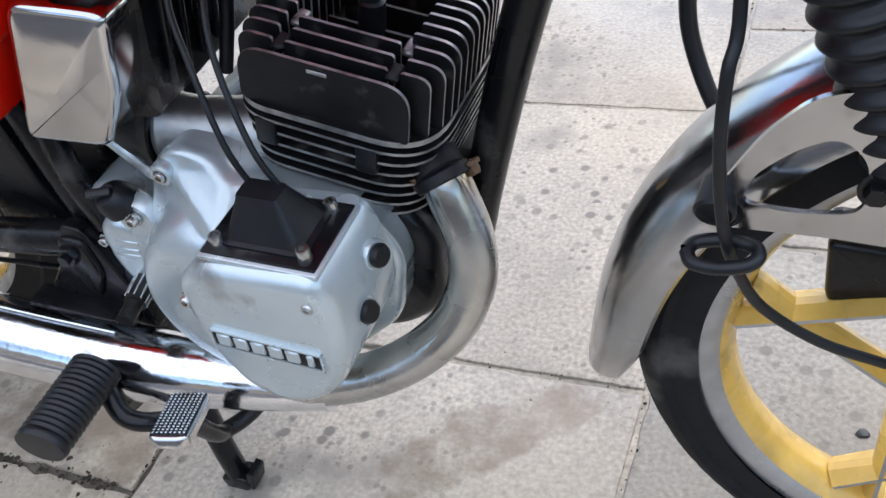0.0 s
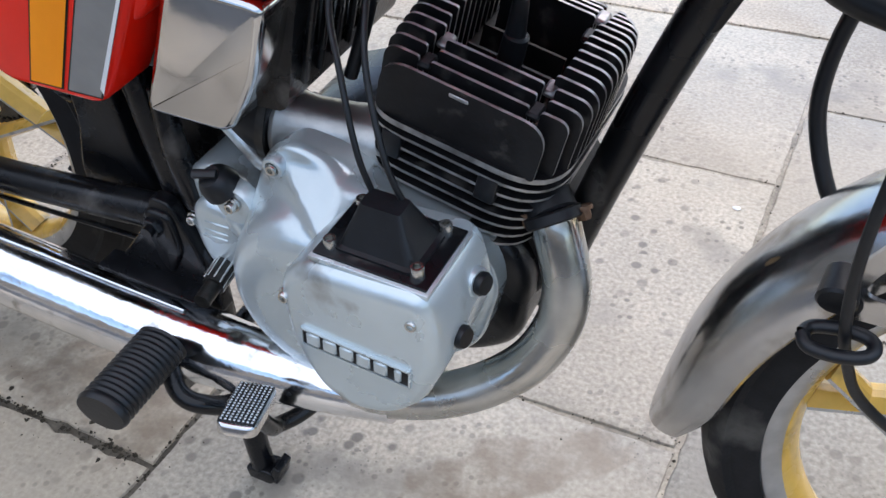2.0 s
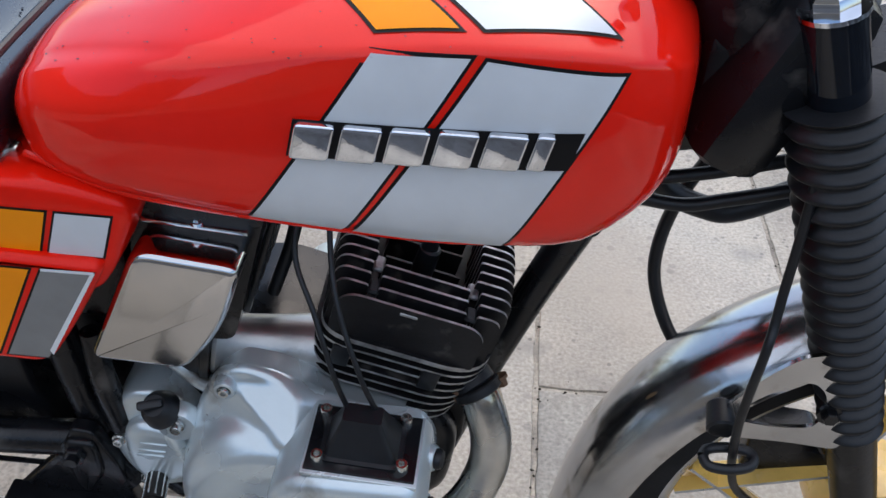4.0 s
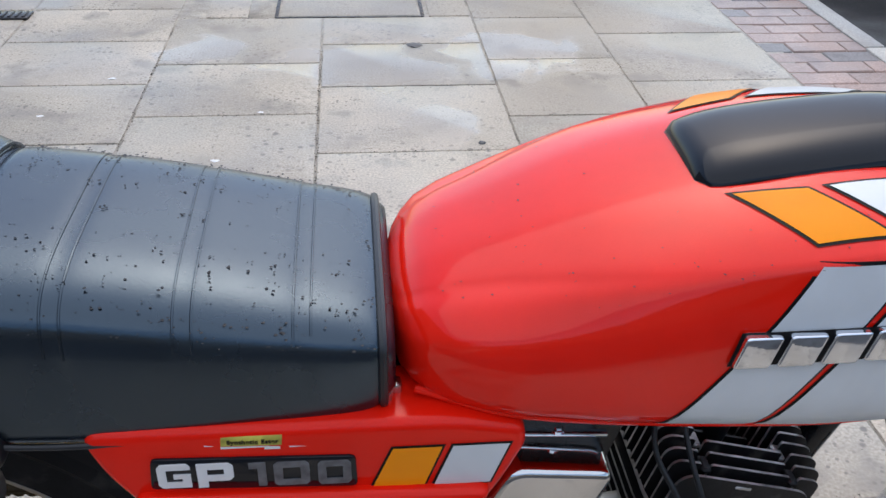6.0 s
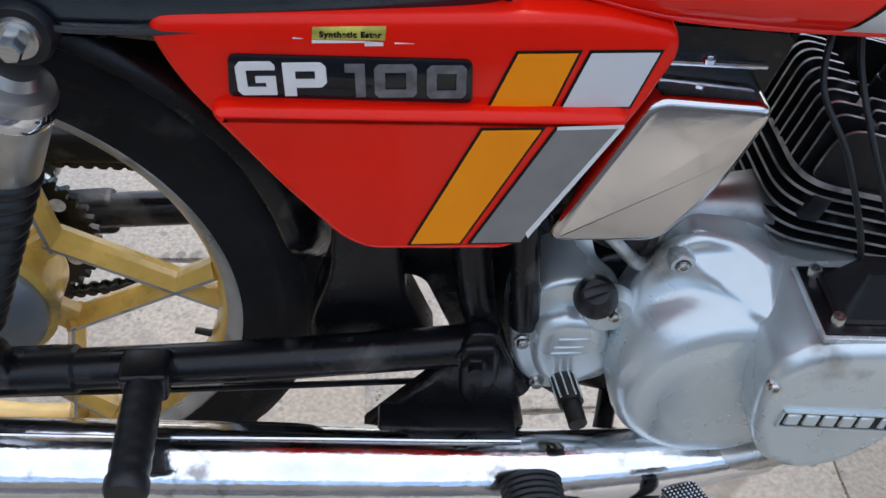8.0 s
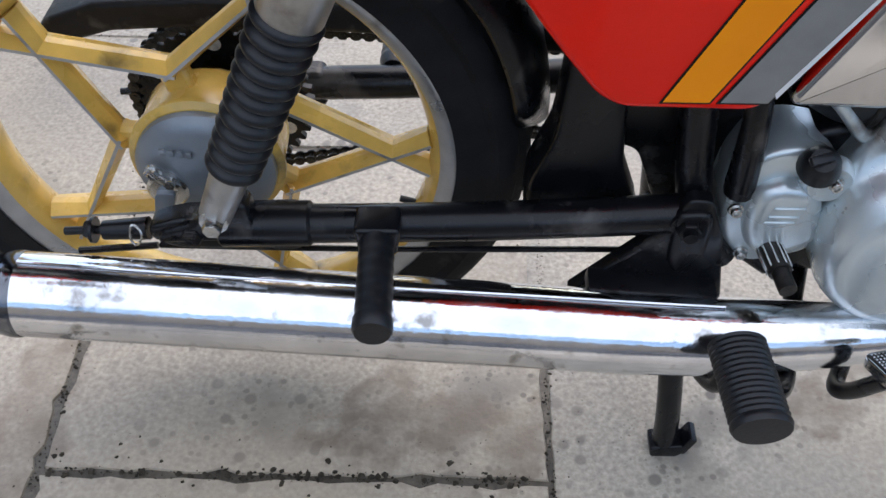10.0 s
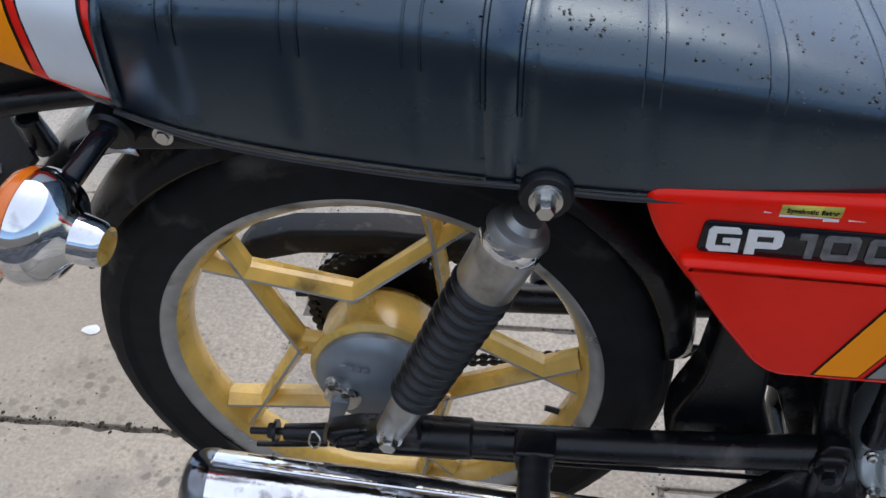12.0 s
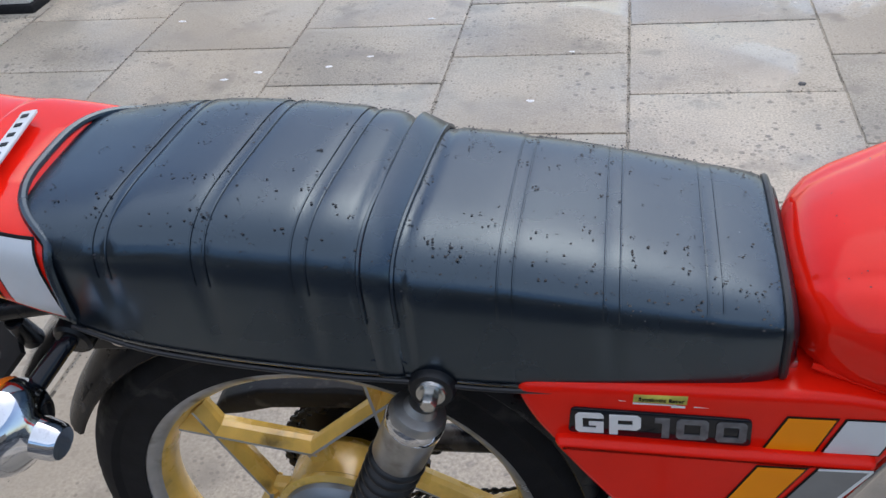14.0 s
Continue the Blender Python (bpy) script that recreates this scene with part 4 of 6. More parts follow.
part("front_mount", prism(rounded([(0.765, 0.46), (0.792, 0.462), (0.806, 0.42), (0.802, 0.372), (0.785, 0.345), (0.765, 0.34)], 0.010), -0.060, 0.045, 0.004), FINS, bike, "black engine mounting bracket")
# barrel fins
core = [2 * math.pi * k / 24 for k in range(24)]
part("barrel", loft([[eng(0.580 + 0.054 * math.cos(a), YC + 0.02 + 0.066 * math.sin(a), w) for a in core] for w in (0.600, 0.700)]), FINS, bike, "black cylinder barrel")
outline_b = rounded([(0.508, -0.093), (0.657, -0.093), (0.659, 0.085), (0.505, 0.085)], [0.035, 0.048, 0.04, 0.035], 9)


def plate(outline, w0, w1, edge=0.0007):
    """A fin across the barrel, its rim a little worn."""
    bm = bmesh.new()
    pts = [Vector(p) for p in outline]
    lays = [[bm.verts.new(eng(p.x, p.y, w)) for p in pts] for w in (w0, w1)]
    for k in range(len(pts)):
        q = (k + 1) % len(pts)
        f = bm.faces.new((lays[0][k], lays[0][q], lays[1][q], lays[1][k]))
        f.material_index = 1
    bm.faces.new(lays[0])
    bm.faces.new(lays[1])
    return bm


for k in range(8):
    w = 0.6080 + 0.0121 * k
    g = 0.0025 * (k - 3.5) * 0.6
    pts = [(p.x + (g if p.x > 0.58 else -g), p.y + (g if p.y > 0 else -g)) for p in outline_b]
    part("barrel_fin", plate(pts, w, w + 0.0026), [FINS, FINEDGE], bike, "", 30)
for u in (0.532, 0.612):
    part("fin_damper", moved(box(0, 0, 0, 0.017, 0.014, 0.024, 0.002), Matrix.Translation(eng(u, -0.092, 0.682)) @ pose(0, 0, 0, 0, 15.4, 0)), RUBBER, bike, "black rubber fin damper")
part("barrel_base", loft([[eng(p.x * 0.9 + 0.058, p.y * 0.8, w) for p in outline_b] for w in (0.600, 0.617)]), CASE, bike)
# head: upright plates that run fore and aft, broken round the spark plug
head = part("cylinder_head", plate(rounded([(0.506, -0.099), (0.661, -0.099), (0.664, 0.088), (0.506, 0.088)], [0.03, 0.045, 0.04, 0.03], 8), 0.702, 0.707), [FINS, FINEDGE], bike, "black finned cylinder head")
nfin = 16
for k in range(nfin):
    y = -0.094 + (0.088 + 0.094) * k / (nfin - 1)
    mid = abs(y - YC) / 0.1
    top = 0.747 + 0.020 * (1 - mid ** 2) * 0.9
    u0, u1 = 0.509 - 0.007 * (1 - mid), 0.655 + 0.008 * (1 - mid ** 2)
    step = max(0.0, 1 - min(y + 0.094, 0.088 - y) / 0.034) ** 2
    u0, u1 = u0 + 0.006 * step, u1 - 0.015 * step
    spans = [(u0, u1)]
    if k > 0:
        gap = [0.030, 0.034, 0.040, 0.044, 0.046, 0.046][min(5, k - 1)] if 4 <= k <= 11 else 0.0
        spans = [(u0, 0.582 - gap), (0.582 + gap, u1)] if gap else [(u0, 0.536), (0.545, 0.622), (0.631, u1)]
    for n, (a, b) in enumerate(spans):
        r0 = 0.026 if n == 0 else 0.003
        r1 = 0.026 if n == len(spans) - 1 else 0.003
        pts = rounded([(a, 0.706), (b, 0.706), (b, top), (a, top)], [0.010 if k == 0 else 0.002, 0.004, r1, r0], 8)
        bm = bmesh.new()
        lays = [[bm.verts.new(eng(p.x, yy, p.y)) for p in pts] for yy in (y - 0.0014, y + 0.0014)]
        for i in range(len(pts)):
            q = (i + 1) % len(pts)
            f = bm.faces.new((lays[0][i], lays[0][q], lays[1][q], lays[1][i]))
            f.material_index = 1
        bm.faces.new(lays[0])
        bm.faces.new(lays[1])
        part("head_fin", bm, [FINS, FINEDGE], head, "", 30)
for y in (-0.045, -0.015, 0.015):
    part("inner_fin", loft([[eng(0.582 + du, y + dy, w) for du, dy in ((-0.035, -0.0014), (0.035, -0.0014), (0.035, 0.0014), (-0.035, 0.0014))] for w in (0.706, 0.735)]), FINS, head)
for u in (0.541, 0.626):
    for y in (-0.078, -0.048, 0.03, 0.06):
        part("head_stud", moved(box(0, 0, 0, 0.010, 0.018, 0.006, 0.002, seg=1), Matrix.Translation(eng(u, y, 0.752)) @ pose(0, 0, 0, 0, 15.4, 0)), FINEDGE if y in (-0.048, 0.06) else FINS, head)
part("head_stud", moved(box(0, 0, 0, 0.016, 0.004, 0.004, 0.001, seg=1), Matrix.Translation(eng(0.575, -0.094, 0.7475)) @ pose(0, 0, 0, 0, 15.4, 0)), FINEDGE, head)
part("spark_plug_cap", join(rod(eng(0.582, YC, 0.708), eng(0.582, YC, 0.760), 0.011, 0.010, 16, 0.002), rod(eng(0.582, YC, 0.745), eng(0.578, YC, 0.79), 0.009, 0.006, 14)), RUBBER, bike, "black spark plug cap")
part("plug_lead", tube([eng(0.578, YC, 0.785), eng(0.572, YC, 0.81), (0.76, YC, 0.68)], 0.0045, 10), RUBBER, bike)

# clutch cover: one cast shell, a round dome with a creased fan that climbs to the upper bolt
cover_out = [Vector(p) for p in rounded([(0.560, 0.440), (0.579, 0.484), (0.602, 0.503), (0.652, 0.492), (0.692, 0.468), (0.76, 0.452), (0.785, 0.41), (0.765, 0.335), (0.71, 0.285), (0.62, 0.274), (0.562, 0.312), (0.546, 0.38)], 0.022, 5)]
COVER_C = Vector((0.645, 0.385))
dome_r = [0.0, 0.055, 0.072, 0.080, 0.087, 0.092, 0.0955, 0.0985]
dome_h = [0.1675, 0.1665, 0.1640, 0.1600, 0.1520, 0.1410, 0.1270, 0.1080]


def plane_of(a, b, c):
    n = (b - a).cross(c - a)
    return lambda x, z: a.z - (n.x * (x - a.x) + n.y * (z - a.y)) / n.z


def smooth_max(a, b, k):
    h = max(0.0, k - abs(a - b)) / k
    return max(a, b) + h * h * k * 0.25


RIDGE_0, RIDGE_1 = Vector((0.596, 0.482, 0.113)), Vector((0.656, 0.459, 0.1575))
fan_low = plane_of(RIDGE_0, RIDGE_1, Vector((0.550, 0.428, 0.121)))
fan_high = plane_of(RIDGE_0, RIDGE_1, Vector((0.668, 0.487, 0.124)))


def cover_height(x, z):
    """How far the cast cover stands out towards the exhaust side."""
    r = math.hypot(x - 0.640, z - 0.371)
    h = float(np.interp(r, dome_r, dome_h))
    lo, hi = fan_low(x, z), fan_high(x, z)
    fan = -smooth_max(-lo, -hi, 0.007)
    along_r = max(0.0, min(1.0, (Vector((x, z)) - RIDGE_0.xy).dot(RIDGE_1.xy - RIDGE_0.xy) / (RIDGE_1.xy - RIDGE_0.xy).length_squared))
    d = (Vector((x, z)) - RIDGE_0.xy.lerp(RIDGE_1.xy, along_r)).length
    fan += 0.0028 * math.exp(-(d / 0.0075) ** 2)
    fan -= 1.2 * max(0.0, 0.0885 - r) + 2.0 * max(0.0, 0.424 - z) + 1.5 * max(0.0, x - 0.660)
    dent = math.exp(-((r - 0.108) / 0.012) ** 2) * (1 if lo < hi else 0) * 0.0030
    return smooth_max(smooth_max(fan - dent, h, 0.007), 0.1095, 0.010)


def edge_radius(a):
    d = Vector((math.cos(a), math.sin(a)))
    best = 0.1
    for p, q in zip(cover_out, cover_out[1:] + cover_out[:1]):
        e = q - p
        den = d.x * e.y - d.y * e.x
        if abs(den) < 1e-9:
            continue
        w = p - COVER_C
        t, u = (w.x * e.y - w.y * e.x) / den, (w.x * d.y - w.y * d.x) / den
        if t > 0 and -1e-6 <= u <= 1 + 1e-6:
            best = t
    return best


bm = bmesh.new()
na, nr = 144, 44
edge_r = [edge_radius(2 * math.pi * k / na) for k in range(na)]
mid_v = bm.verts.new((COVER_C.x, -cover_height(*COVER_C), COVER_C.y))
rings = []
for i in range(1, nr + 4):
    ring = []
    for k in range(na):
        a = 2 * math.pi * k / na
        r = edge_r[k] * min(1.0, i / nr)
        x, z = COVER_C.x + r * math.cos(a), COVER_C.y + r * math.sin(a)
        near = max(0.0, 1 - (edge_r[k] - r) / 0.006)
        y = -cover_height(x, z) + 0.006 * (1 - math.sqrt(max(0.0, 1 - near * near)))
        if i > nr:
            y = (y, -0.101, -0.100, -0.07)[i - nr] if i - nr < 4 else -0.07
            r2 = edge_r[k] - (0.0012 if i == nr + 2 else 0.0)
            x, z = COVER_C.x + r2 * math.cos(a), COVER_C.y + r2 * math.sin(a)
        ring.append(bm.verts.new((x, y, z)))
    rings.append(ring)
for k in range(na):
    bm.faces.new((mid_v, rings[0][k], rings[0][(k + 1) % na]))
for a, b in zip(rings, rings[1:]):
    for k in range(na):
        q = (k + 1) % na
        bm.faces.new((a[k], a[q], b[q], b[k]))
clutch = part("clutch_cover", bm, CASE, bike, "silver painted engine side cover", 55)
part("bolt_boss", lathe([(0.0105, -0.02), (0.0105, 0.006), (0.009, 0.009), (0.0065, 0.0092), (0.0062, 0.004), (0, 0.004)], yaxis((0.5945, -0.112, 0.4815)), 20), CASE, clutch)
for p in ((0.5945, -0.118, 0.4815), (0.5475, -0.127, 0.4345)):
    part("cover_bolt", hexbolt(p, (0, -1, 0), 0.0050, 0.006, True), STEEL, clutch)
part("gearbox_side", join(prism(rounded([(0.470, 0.372), (0.474, 0.412), (0.486, 0.444), (0.512, 0.456), (0.550, 0.448), (0.572, 0.40), (0.56, 0.33), (0.505, 0.312), (0.480, 0.338)], 0.014), -0.108, -0.05, 0.007, 4), lathe([(0, 0.014), (0.018, 0.014), (0.022, 0.006), (0.022, 0)], yaxis((0.545, -0.11, 0.43)), 24)), CASE, crank, "silver gearbox end", 50)
part("gearbox_dome", prism(rounded([(0.487, 0.375), (0.490, 0.412), (0.508, 0.426), (0.545, 0.420), (0.56, 0.36), (0.525, 0.335), (0.495, 0.345)], 0.014), -0.124, -0.10, 0.012, 5), CASE, crank, "", 50)
for dz in (0.0, 0.010, 0.017):
    part("cast_rib", box(0.520 - 0.3 * dz, -0.1245, 0.402 - dz, 0.026, 0.002, 0.003, 0.0008, seg=1), CASE, crank)
part("oil_filler", join(lathe([(0, 0.018), (0.010, 0.018), (0.013, 0.015), (0.016, 0.010), (0.018, 0)], along((0.533, -0.118, 0.445), (0.528, -0.135, 0.475)), 24), box(0.528, -0.129, 0.464, 0.022, 0.008, 0.006, 0.002, pose(0, 0, 0, 30, 0, 20))), RUBBER, crank, "black oil filler plug")
for p in ((0.480, -0.112, 0.387), (0.497, -0.110, 0.330)):
    part("cover_bolt", hexbolt(p, (0, -1, 0), 0.005, 0.005, True), STEEL, crank)
part("kick_shaft", join(rod((0.512, -0.10, 0.352), (0.520, -0.150, 0.350), 0.0105, None, 14), rod((0.520, -0.15, 0.350), (0.5225, -0.170, 0.3492), 0.008, None, 14)), OILED, bike, "splined steel kick-start shaft")
for k in range(10):
    a = 2 * math.pi * k / 10
    part("spline", moved(box(0, 0, 0, 0.0018, 0.045, 0.0022, 0.0004, seg=1), Matrix.Translation((0.516 + 0.0108 * math.cos(a), -0.126, 0.351 + 0.0108 * math.sin(a))) @ pose(0, 0, 0, 2, 0, 9)), STEEL, bike)
part("gear_linkage", join(rod((0.485, -0.09, 0.33), (0.53, -0.10, 0.30), 0.008, None, 12), rod((0.462, -0.10, 0.345), (0.485, -0.105, 0.318), 0.014, 0.012, 16)), BLACK, bike)

# front lobe with its cable adjuster plate
lobe_out = rounded([(0.650, 0.458), (0.676, 0.478), (0.772, 0.478), (0.7815, 0.440), (0.778, 0.402), (0.761, 0.360), (0.731, 0.332), (0.698, 0.324), (0.667, 0.338), (0.649, 0.380), (0.645, 0.430)], [0.030, 0.018, 0.014, 0.02, 0.02, 0.02, 0.02, 0.02, 0.02, 0.02, 0.02], 5)
lobe = part("pump_cover", prism(lobe_out, -0.206, -0.115, 0.013, 7), CASE, bike, "silver pump cover with a raised nameplate", 55)
part("adjuster_plate", box(0.7250, -0.1610, 0.4775, 0.096, 0.074, 0.005, 0.0014, pose(0, 0, 0, 0, 4, 0)), CASE, lobe, "silver adjuster plate")
part("plate_gasket", box(0.7250, -0.1605, 0.4806, 0.091, 0.068, 0.0025, 0.0008, pose(0, 0, 0, 0, 4, 0)), BLACK, lobe, "black plate gasket")
bt = loft([[Vector((0.7245 + dx * sx, -0.160 + dy * sy, z - (dx * sx) * 0.07)) for dx, dy in rounded([(-1, -1), (1, -1), (1, 1), (-1, 1)], 0.25, 3)] for z, sx, sy in ((0.480, 0.034, 0.0265), (0.484, 0.034, 0.0265), (0.485, 0.030, 0.023), (0.514, 0.017, 0.0105), (0.517, 0.016, 0.0095))])
part("cable_boot", bt, RUBBER, lobe, "black rubber cable boot")
for p in ((0.689, -0.137, 0.481), (0.690, -0.185, 0.481), (0.757, -0.136, 0.477), (0.759, -0.184, 0.477)):
    part("plate_bolt", hexbolt((p[0], p[1], p[2] + 0.001), (0, 0, 1), 0.0053, 0.011, True), STEEL, lobe)
for p in ((0.762, -0.203, 0.452), (0.652, -0.202, 0.437), (0.716, -0.194, 0.3265)):
    part("cover_bolt", hexbolt(p, (0, -1, 0) if p[2] > 0.34 else (0, -0.3, -1), 0.0045, 0.005, True), STEEL, lobe)
for p in ((0.774, -0.137, 0.441), (0.770, -0.166, 0.411)):
    part("blanking_boss", lathe([(0.0120, -0.004), (0.0120, 0.008), (0.0108, 0.010), (0, 0.010)], along(p, (p[0] + 0.9, p[1] - 0.2, p[2] + 0.1)), 24), CASE, lobe)
    part("blanking_plug", lathe([(0.0088, 0.009), (0.0095, 0.013), (0.008, 0.016), (0, 0.0165)], along(p, (p[0] + 0.9, p[1] - 0.2, p[2] + 0.1)), 24), RUBBER, lobe, "black rubber blanking plug")
# nameplate: plain blocks
NP = Matrix.Translation((0.710, -0.2065, 0.3985)) @ pose(0, 0, 0, 0, 6.5, 0)
npart = part("nameplate", moved(prism(rounded([(-0.046, -0.0095), (0.046, -0.0095), (0.046, 0.0095), (-0.046, 0.0095)], 0.002, 2), -0.0012, 0.002, 0.0005), NP), INK, lobe, "black nameplate with raised silver blocks")
fr = []
for x0, x1, z0, z1 in ((-0.047, 0.047, 0.0082, 0.0098), (-0.047, 0.047, -0.0098, -0.0082), (-0.047, -0.0455, -0.0098, 0.0098), (0.0455, 0.047, -0.0098, 0.0098)):
    fr.append(box((x0 + x1) / 2, -0.001, (z0 + z1) / 2, x1 - x0, 0.003, z1 - z0))
for k in range(6):
    part("name_block", moved(box(-0.0365 + 0.0146 * k, -0.0015, 0, 0.0118 if k < 5 else 0.006, 0.003, 0.0125, 0.0012, seg=1), NP), CASE, npart)
part("name_frame", moved(join(*fr), NP), CASE, npart)

# inlet stub and rubber
part("inlet_stub", lathe([(0, -0.002), (0.031, 0.0), (0.032, 0.004), (0.027, 0.012), (0.025, 0.03), (0.027, 0.06), (0.032, 0.10), (0, 0.10)], along((0.572, -0.068, 0.492), (0.66, -0.052, 0.478)), 32), ZINC, bike, "rough grey cast inlet stub")
part("inlet_clamp", lathe([(0.034, -0.010), (0.0372, -0.009), (0.0372, -0.002), (0.034, -0.001)], along((0.572, -0.068, 0.492), (0.66, -0.052, 0.478)), 32), OILED, bike, "dark steel hose clamp")
part("inlet_rubber", tube([(0.574, -0.068, 0.492), (0.555, -0.068, 0.498), (0.525, -0.062, 0.52), (0.51, -0.055, 0.55)], [0.0350, 0.036, 0.036, 0.034], 28), RUBBER, bike, "black rubber inlet elbow")
for pts in ([(0.7115, -0.152, 0.508), (0.700, -0.150, 0.545), (0.682, -0.130, 0.595), (0.664, -0.105, 0.630), (0.668, -0.085, 0.665), (0.690, -0.06, 0.69)], [(0.736, -0.152, 0.508), (0.722, -0.150, 0.545), (0.700, -0.125, 0.600), (0.690, -0.095, 0.640), (0.690, -0.075, 0.67), (0.700, -0.05, 0.69)]):
    part("throttle_cable", tube(pts, 0.0024, 10), RUBBER, bike, "thin black control cable")
part("fuel_hose", tube([(0.655, 0.0, 0.69), (0.650, -0.01, 0.64), (0.640, -0.02, 0.58), (0.620, -0.03, 0.52)], 0.006, 10), RUBBER, bike)
part("fuel_tap", join(rod((0.668, -0.045, 0.665), (0.668, -0.045, 0.69), 0.010, None, 14), rod((0.668, -0.045, 0.668), (0.668, -0.062, 0.664), 0.006, None, 10)), material("pinkish_plastic", (0.45, 0.12, 0.08), 0.4), bike)
part("oil_pipe", tube([(0.52, -0.098, 0.515), (0.545, -0.10, 0.490), (0.565, -0.10, 0.466), (0.575, -0.098, 0.462)], 0.006, 10), CASE, bike)
part("side_brace", tube([(0.475, -0.10, 0.52), (0.478, -0.105, 0.46), (0.482, -0.10, 0.40)], [0.010, 0.012, 0.014], 12), BLACK, bike)

# air box with a chrome cover
air = part("air_box", loft([[Vector((0.566 + x * sx, y, 0.575 + z)) for x, z in rounded([(-0.055, -0.055), (0.035, -0.055), (0.075, 0.09), (-0.03, 0.10)], 0.012, 4)] for y, sx in ((-0.095, 1.0), (0.08, 1.0))]), BLACK, bike, "black ribbed air box")
for k in range(5):
    part("air_rib", box(0.628 - 0.011 * (k == 9), -0.078 + 0.022 * k, 0.600, 0.006, 0.006, 0.125, 0.002, pose(0, 0, 0, 0, 17, 0)), BLACK, air)
cov = rounded([(0.542, 0.641), (0.628, 0.632), (0.603, 0.562), (0.568, 0.513), (0.484, 0.516)], [0.015, 0.016, 0.05, 0.014, 0.014], 6)
part("air_box_cover", prism(cov, -0.130, -0.088, 0.007, 5), AIRCOV, bike, "chromed air box cover with a scuffed face", 50)
part("cover_strip", join(box(0.583, -0.093, 0.645, 0.085, 0.010, 0.004, 0.001, pose(0, 0, 0, 0, 4, 0)), hexbolt((0.585, -0.094, 0.648), (0, 0, 1), 0.004, 0.003)), CHROME, bike)

# ---- tank ----
# x: half width, lowest, widest and top height, and where the shoulder's crease lies between widest point and top
tank_at = smooth_steps([(0.452, 0.030, 0.715, 0.735, 0.750, 0.65, 0.78), (0.460, 0.072, 0.706, 0.740, 0.764, 0.62, 0.80), (0.480, 0.103, 0.698, 0.750, 0.783, 0.60, 0.80), (0.53, 0.125, 0.689, 0.760, 0.803, 0.62, 0.80),
                        (0.57, 0.132, 0.686, 0.764, 0.818, 0.71, 0.79), (0.62, 0.138, 0.682, 0.770, 0.835, 0.80, 0.76), (0.70, 0.141, 0.676, 0.778, 0.855, 0.885, 0.71), (0.78, 0.141, 0.671, 0.785, 0.866, 0.90, 0.71),
                        (0.87, 0.136, 0.676, 0.788, 0.864, 0.90, 0.71), (0.912, 0.120, 0.702, 0.788, 0.854, 0.88, 0.68), (0.938, 0.088, 0.730, 0.788, 0.838, 0.85, 0.62), (0.950, 0.030, 0.760, 0.788, 0.815, 0.8, 0.6)])
LOW_N = 5.0


def tank_profile(cf, ct):
    """The upper half of the section: width against height, both from 0 to 1, creased at (cf, ct)."""
    return [(p.x, p.y) for p in curve_points([(1, 0, 0), (1 - (1 - cf) * 0.12, ct * 0.4, 0), (cf + (1 - cf) * 0.5, ct * 0.82, 0), (cf + 0.03, ct - 0.03, 0), (cf - 0.035, ct + 0.03, 0),
                                              (cf * 0.78, ct + (1 - ct) * 0.45, 0), (cf * 0.5, ct + (1 - ct) * 0.83, 0), (cf * 0.25, ct + (1 - ct) * 0.965, 0), (0, 1, 0)], 4)]


def tank_ring(x):
    hw, lo, wide, hi, cf, ct = tank_at(x)
    half = tank_profile(cf, ct)
    ring = [Vector((x, YC + hw * f, wide + (hi - wide) * t)) for f, t in half]
    ring += [Vector((x, YC - hw * f, wide + (hi - wide) * t)) for f, t in half[::-1][1:]]
    for k in range(1, 36):
        a = math.pi + math.pi * k / 36
        c, s = math.cos(a), math.sin(a)
        ring.append(Vector((x, YC + hw * math.copysign(abs(c) ** (2 / LOW_N), c), wide - (wide - lo) * abs(s) ** (2 / LOW_N))))
    return ring


TANK_SIDE_QUADS = (([(0.733, 0.835), (0.794, 0.837), (0.708, 0.690), (0.641, 0.692)], SILVER), ([(0.804, 0.836), (0.888, 0.829), (0.822, 0.690), (0.716, 0.690)], SILVER))
TANK_TOP_QUADS = (([(0.693, -0.078), (0.743, -0.085), (0.785, -0.132), (0.734, -0.132)], ORANGE), ([(0.758, -0.085), (0.841, -0.082), (0.881, -0.123), (0.801, -0.132)], SILVER))


def shell_ring(x, hw, lo, wide, hi, n=64, shift=None, up=3.2, low=LOW_N):
    ring = []
    for k in range(n):
        a = 2 * math.pi * k / n
        c, s = math.cos(a), math.sin(a)
        e = up if s > 0 else low
        y = YC + hw * math.copysign(abs(c) ** (2 / e), c)
        z = wide + (hi - wide if s > 0 else wide - lo) * math.copysign(abs(s) ** (2 / e), s)
        ring.append(Vector((x + (shift(y, z) if shift else 0), y, z)))
    return ring


def tank_y(x, z):
    hw, lo, wide, hi, cf, ct = tank_at(x)
    if z > wide:
        half = tank_profile(cf, ct)
        return YC - hw * float(np.interp((z - wide) / (hi - wide), [t for f, t in half], [f for f, t in half]))
    return YC - hw * max(0.0, 1 - min(1.0, (wide - z) / (wide - lo)) ** LOW_N) ** (1 / LOW_N)


def tank_z(x, y):
    hw, lo, wide, hi, cf, ct = tank_at(x)
    half = tank_profile(cf, ct)[::-1]
    return wide + (hi - wide) * float(np.interp(abs(y - YC) / hw, [f for f, t in half], [t for f, t in half]))


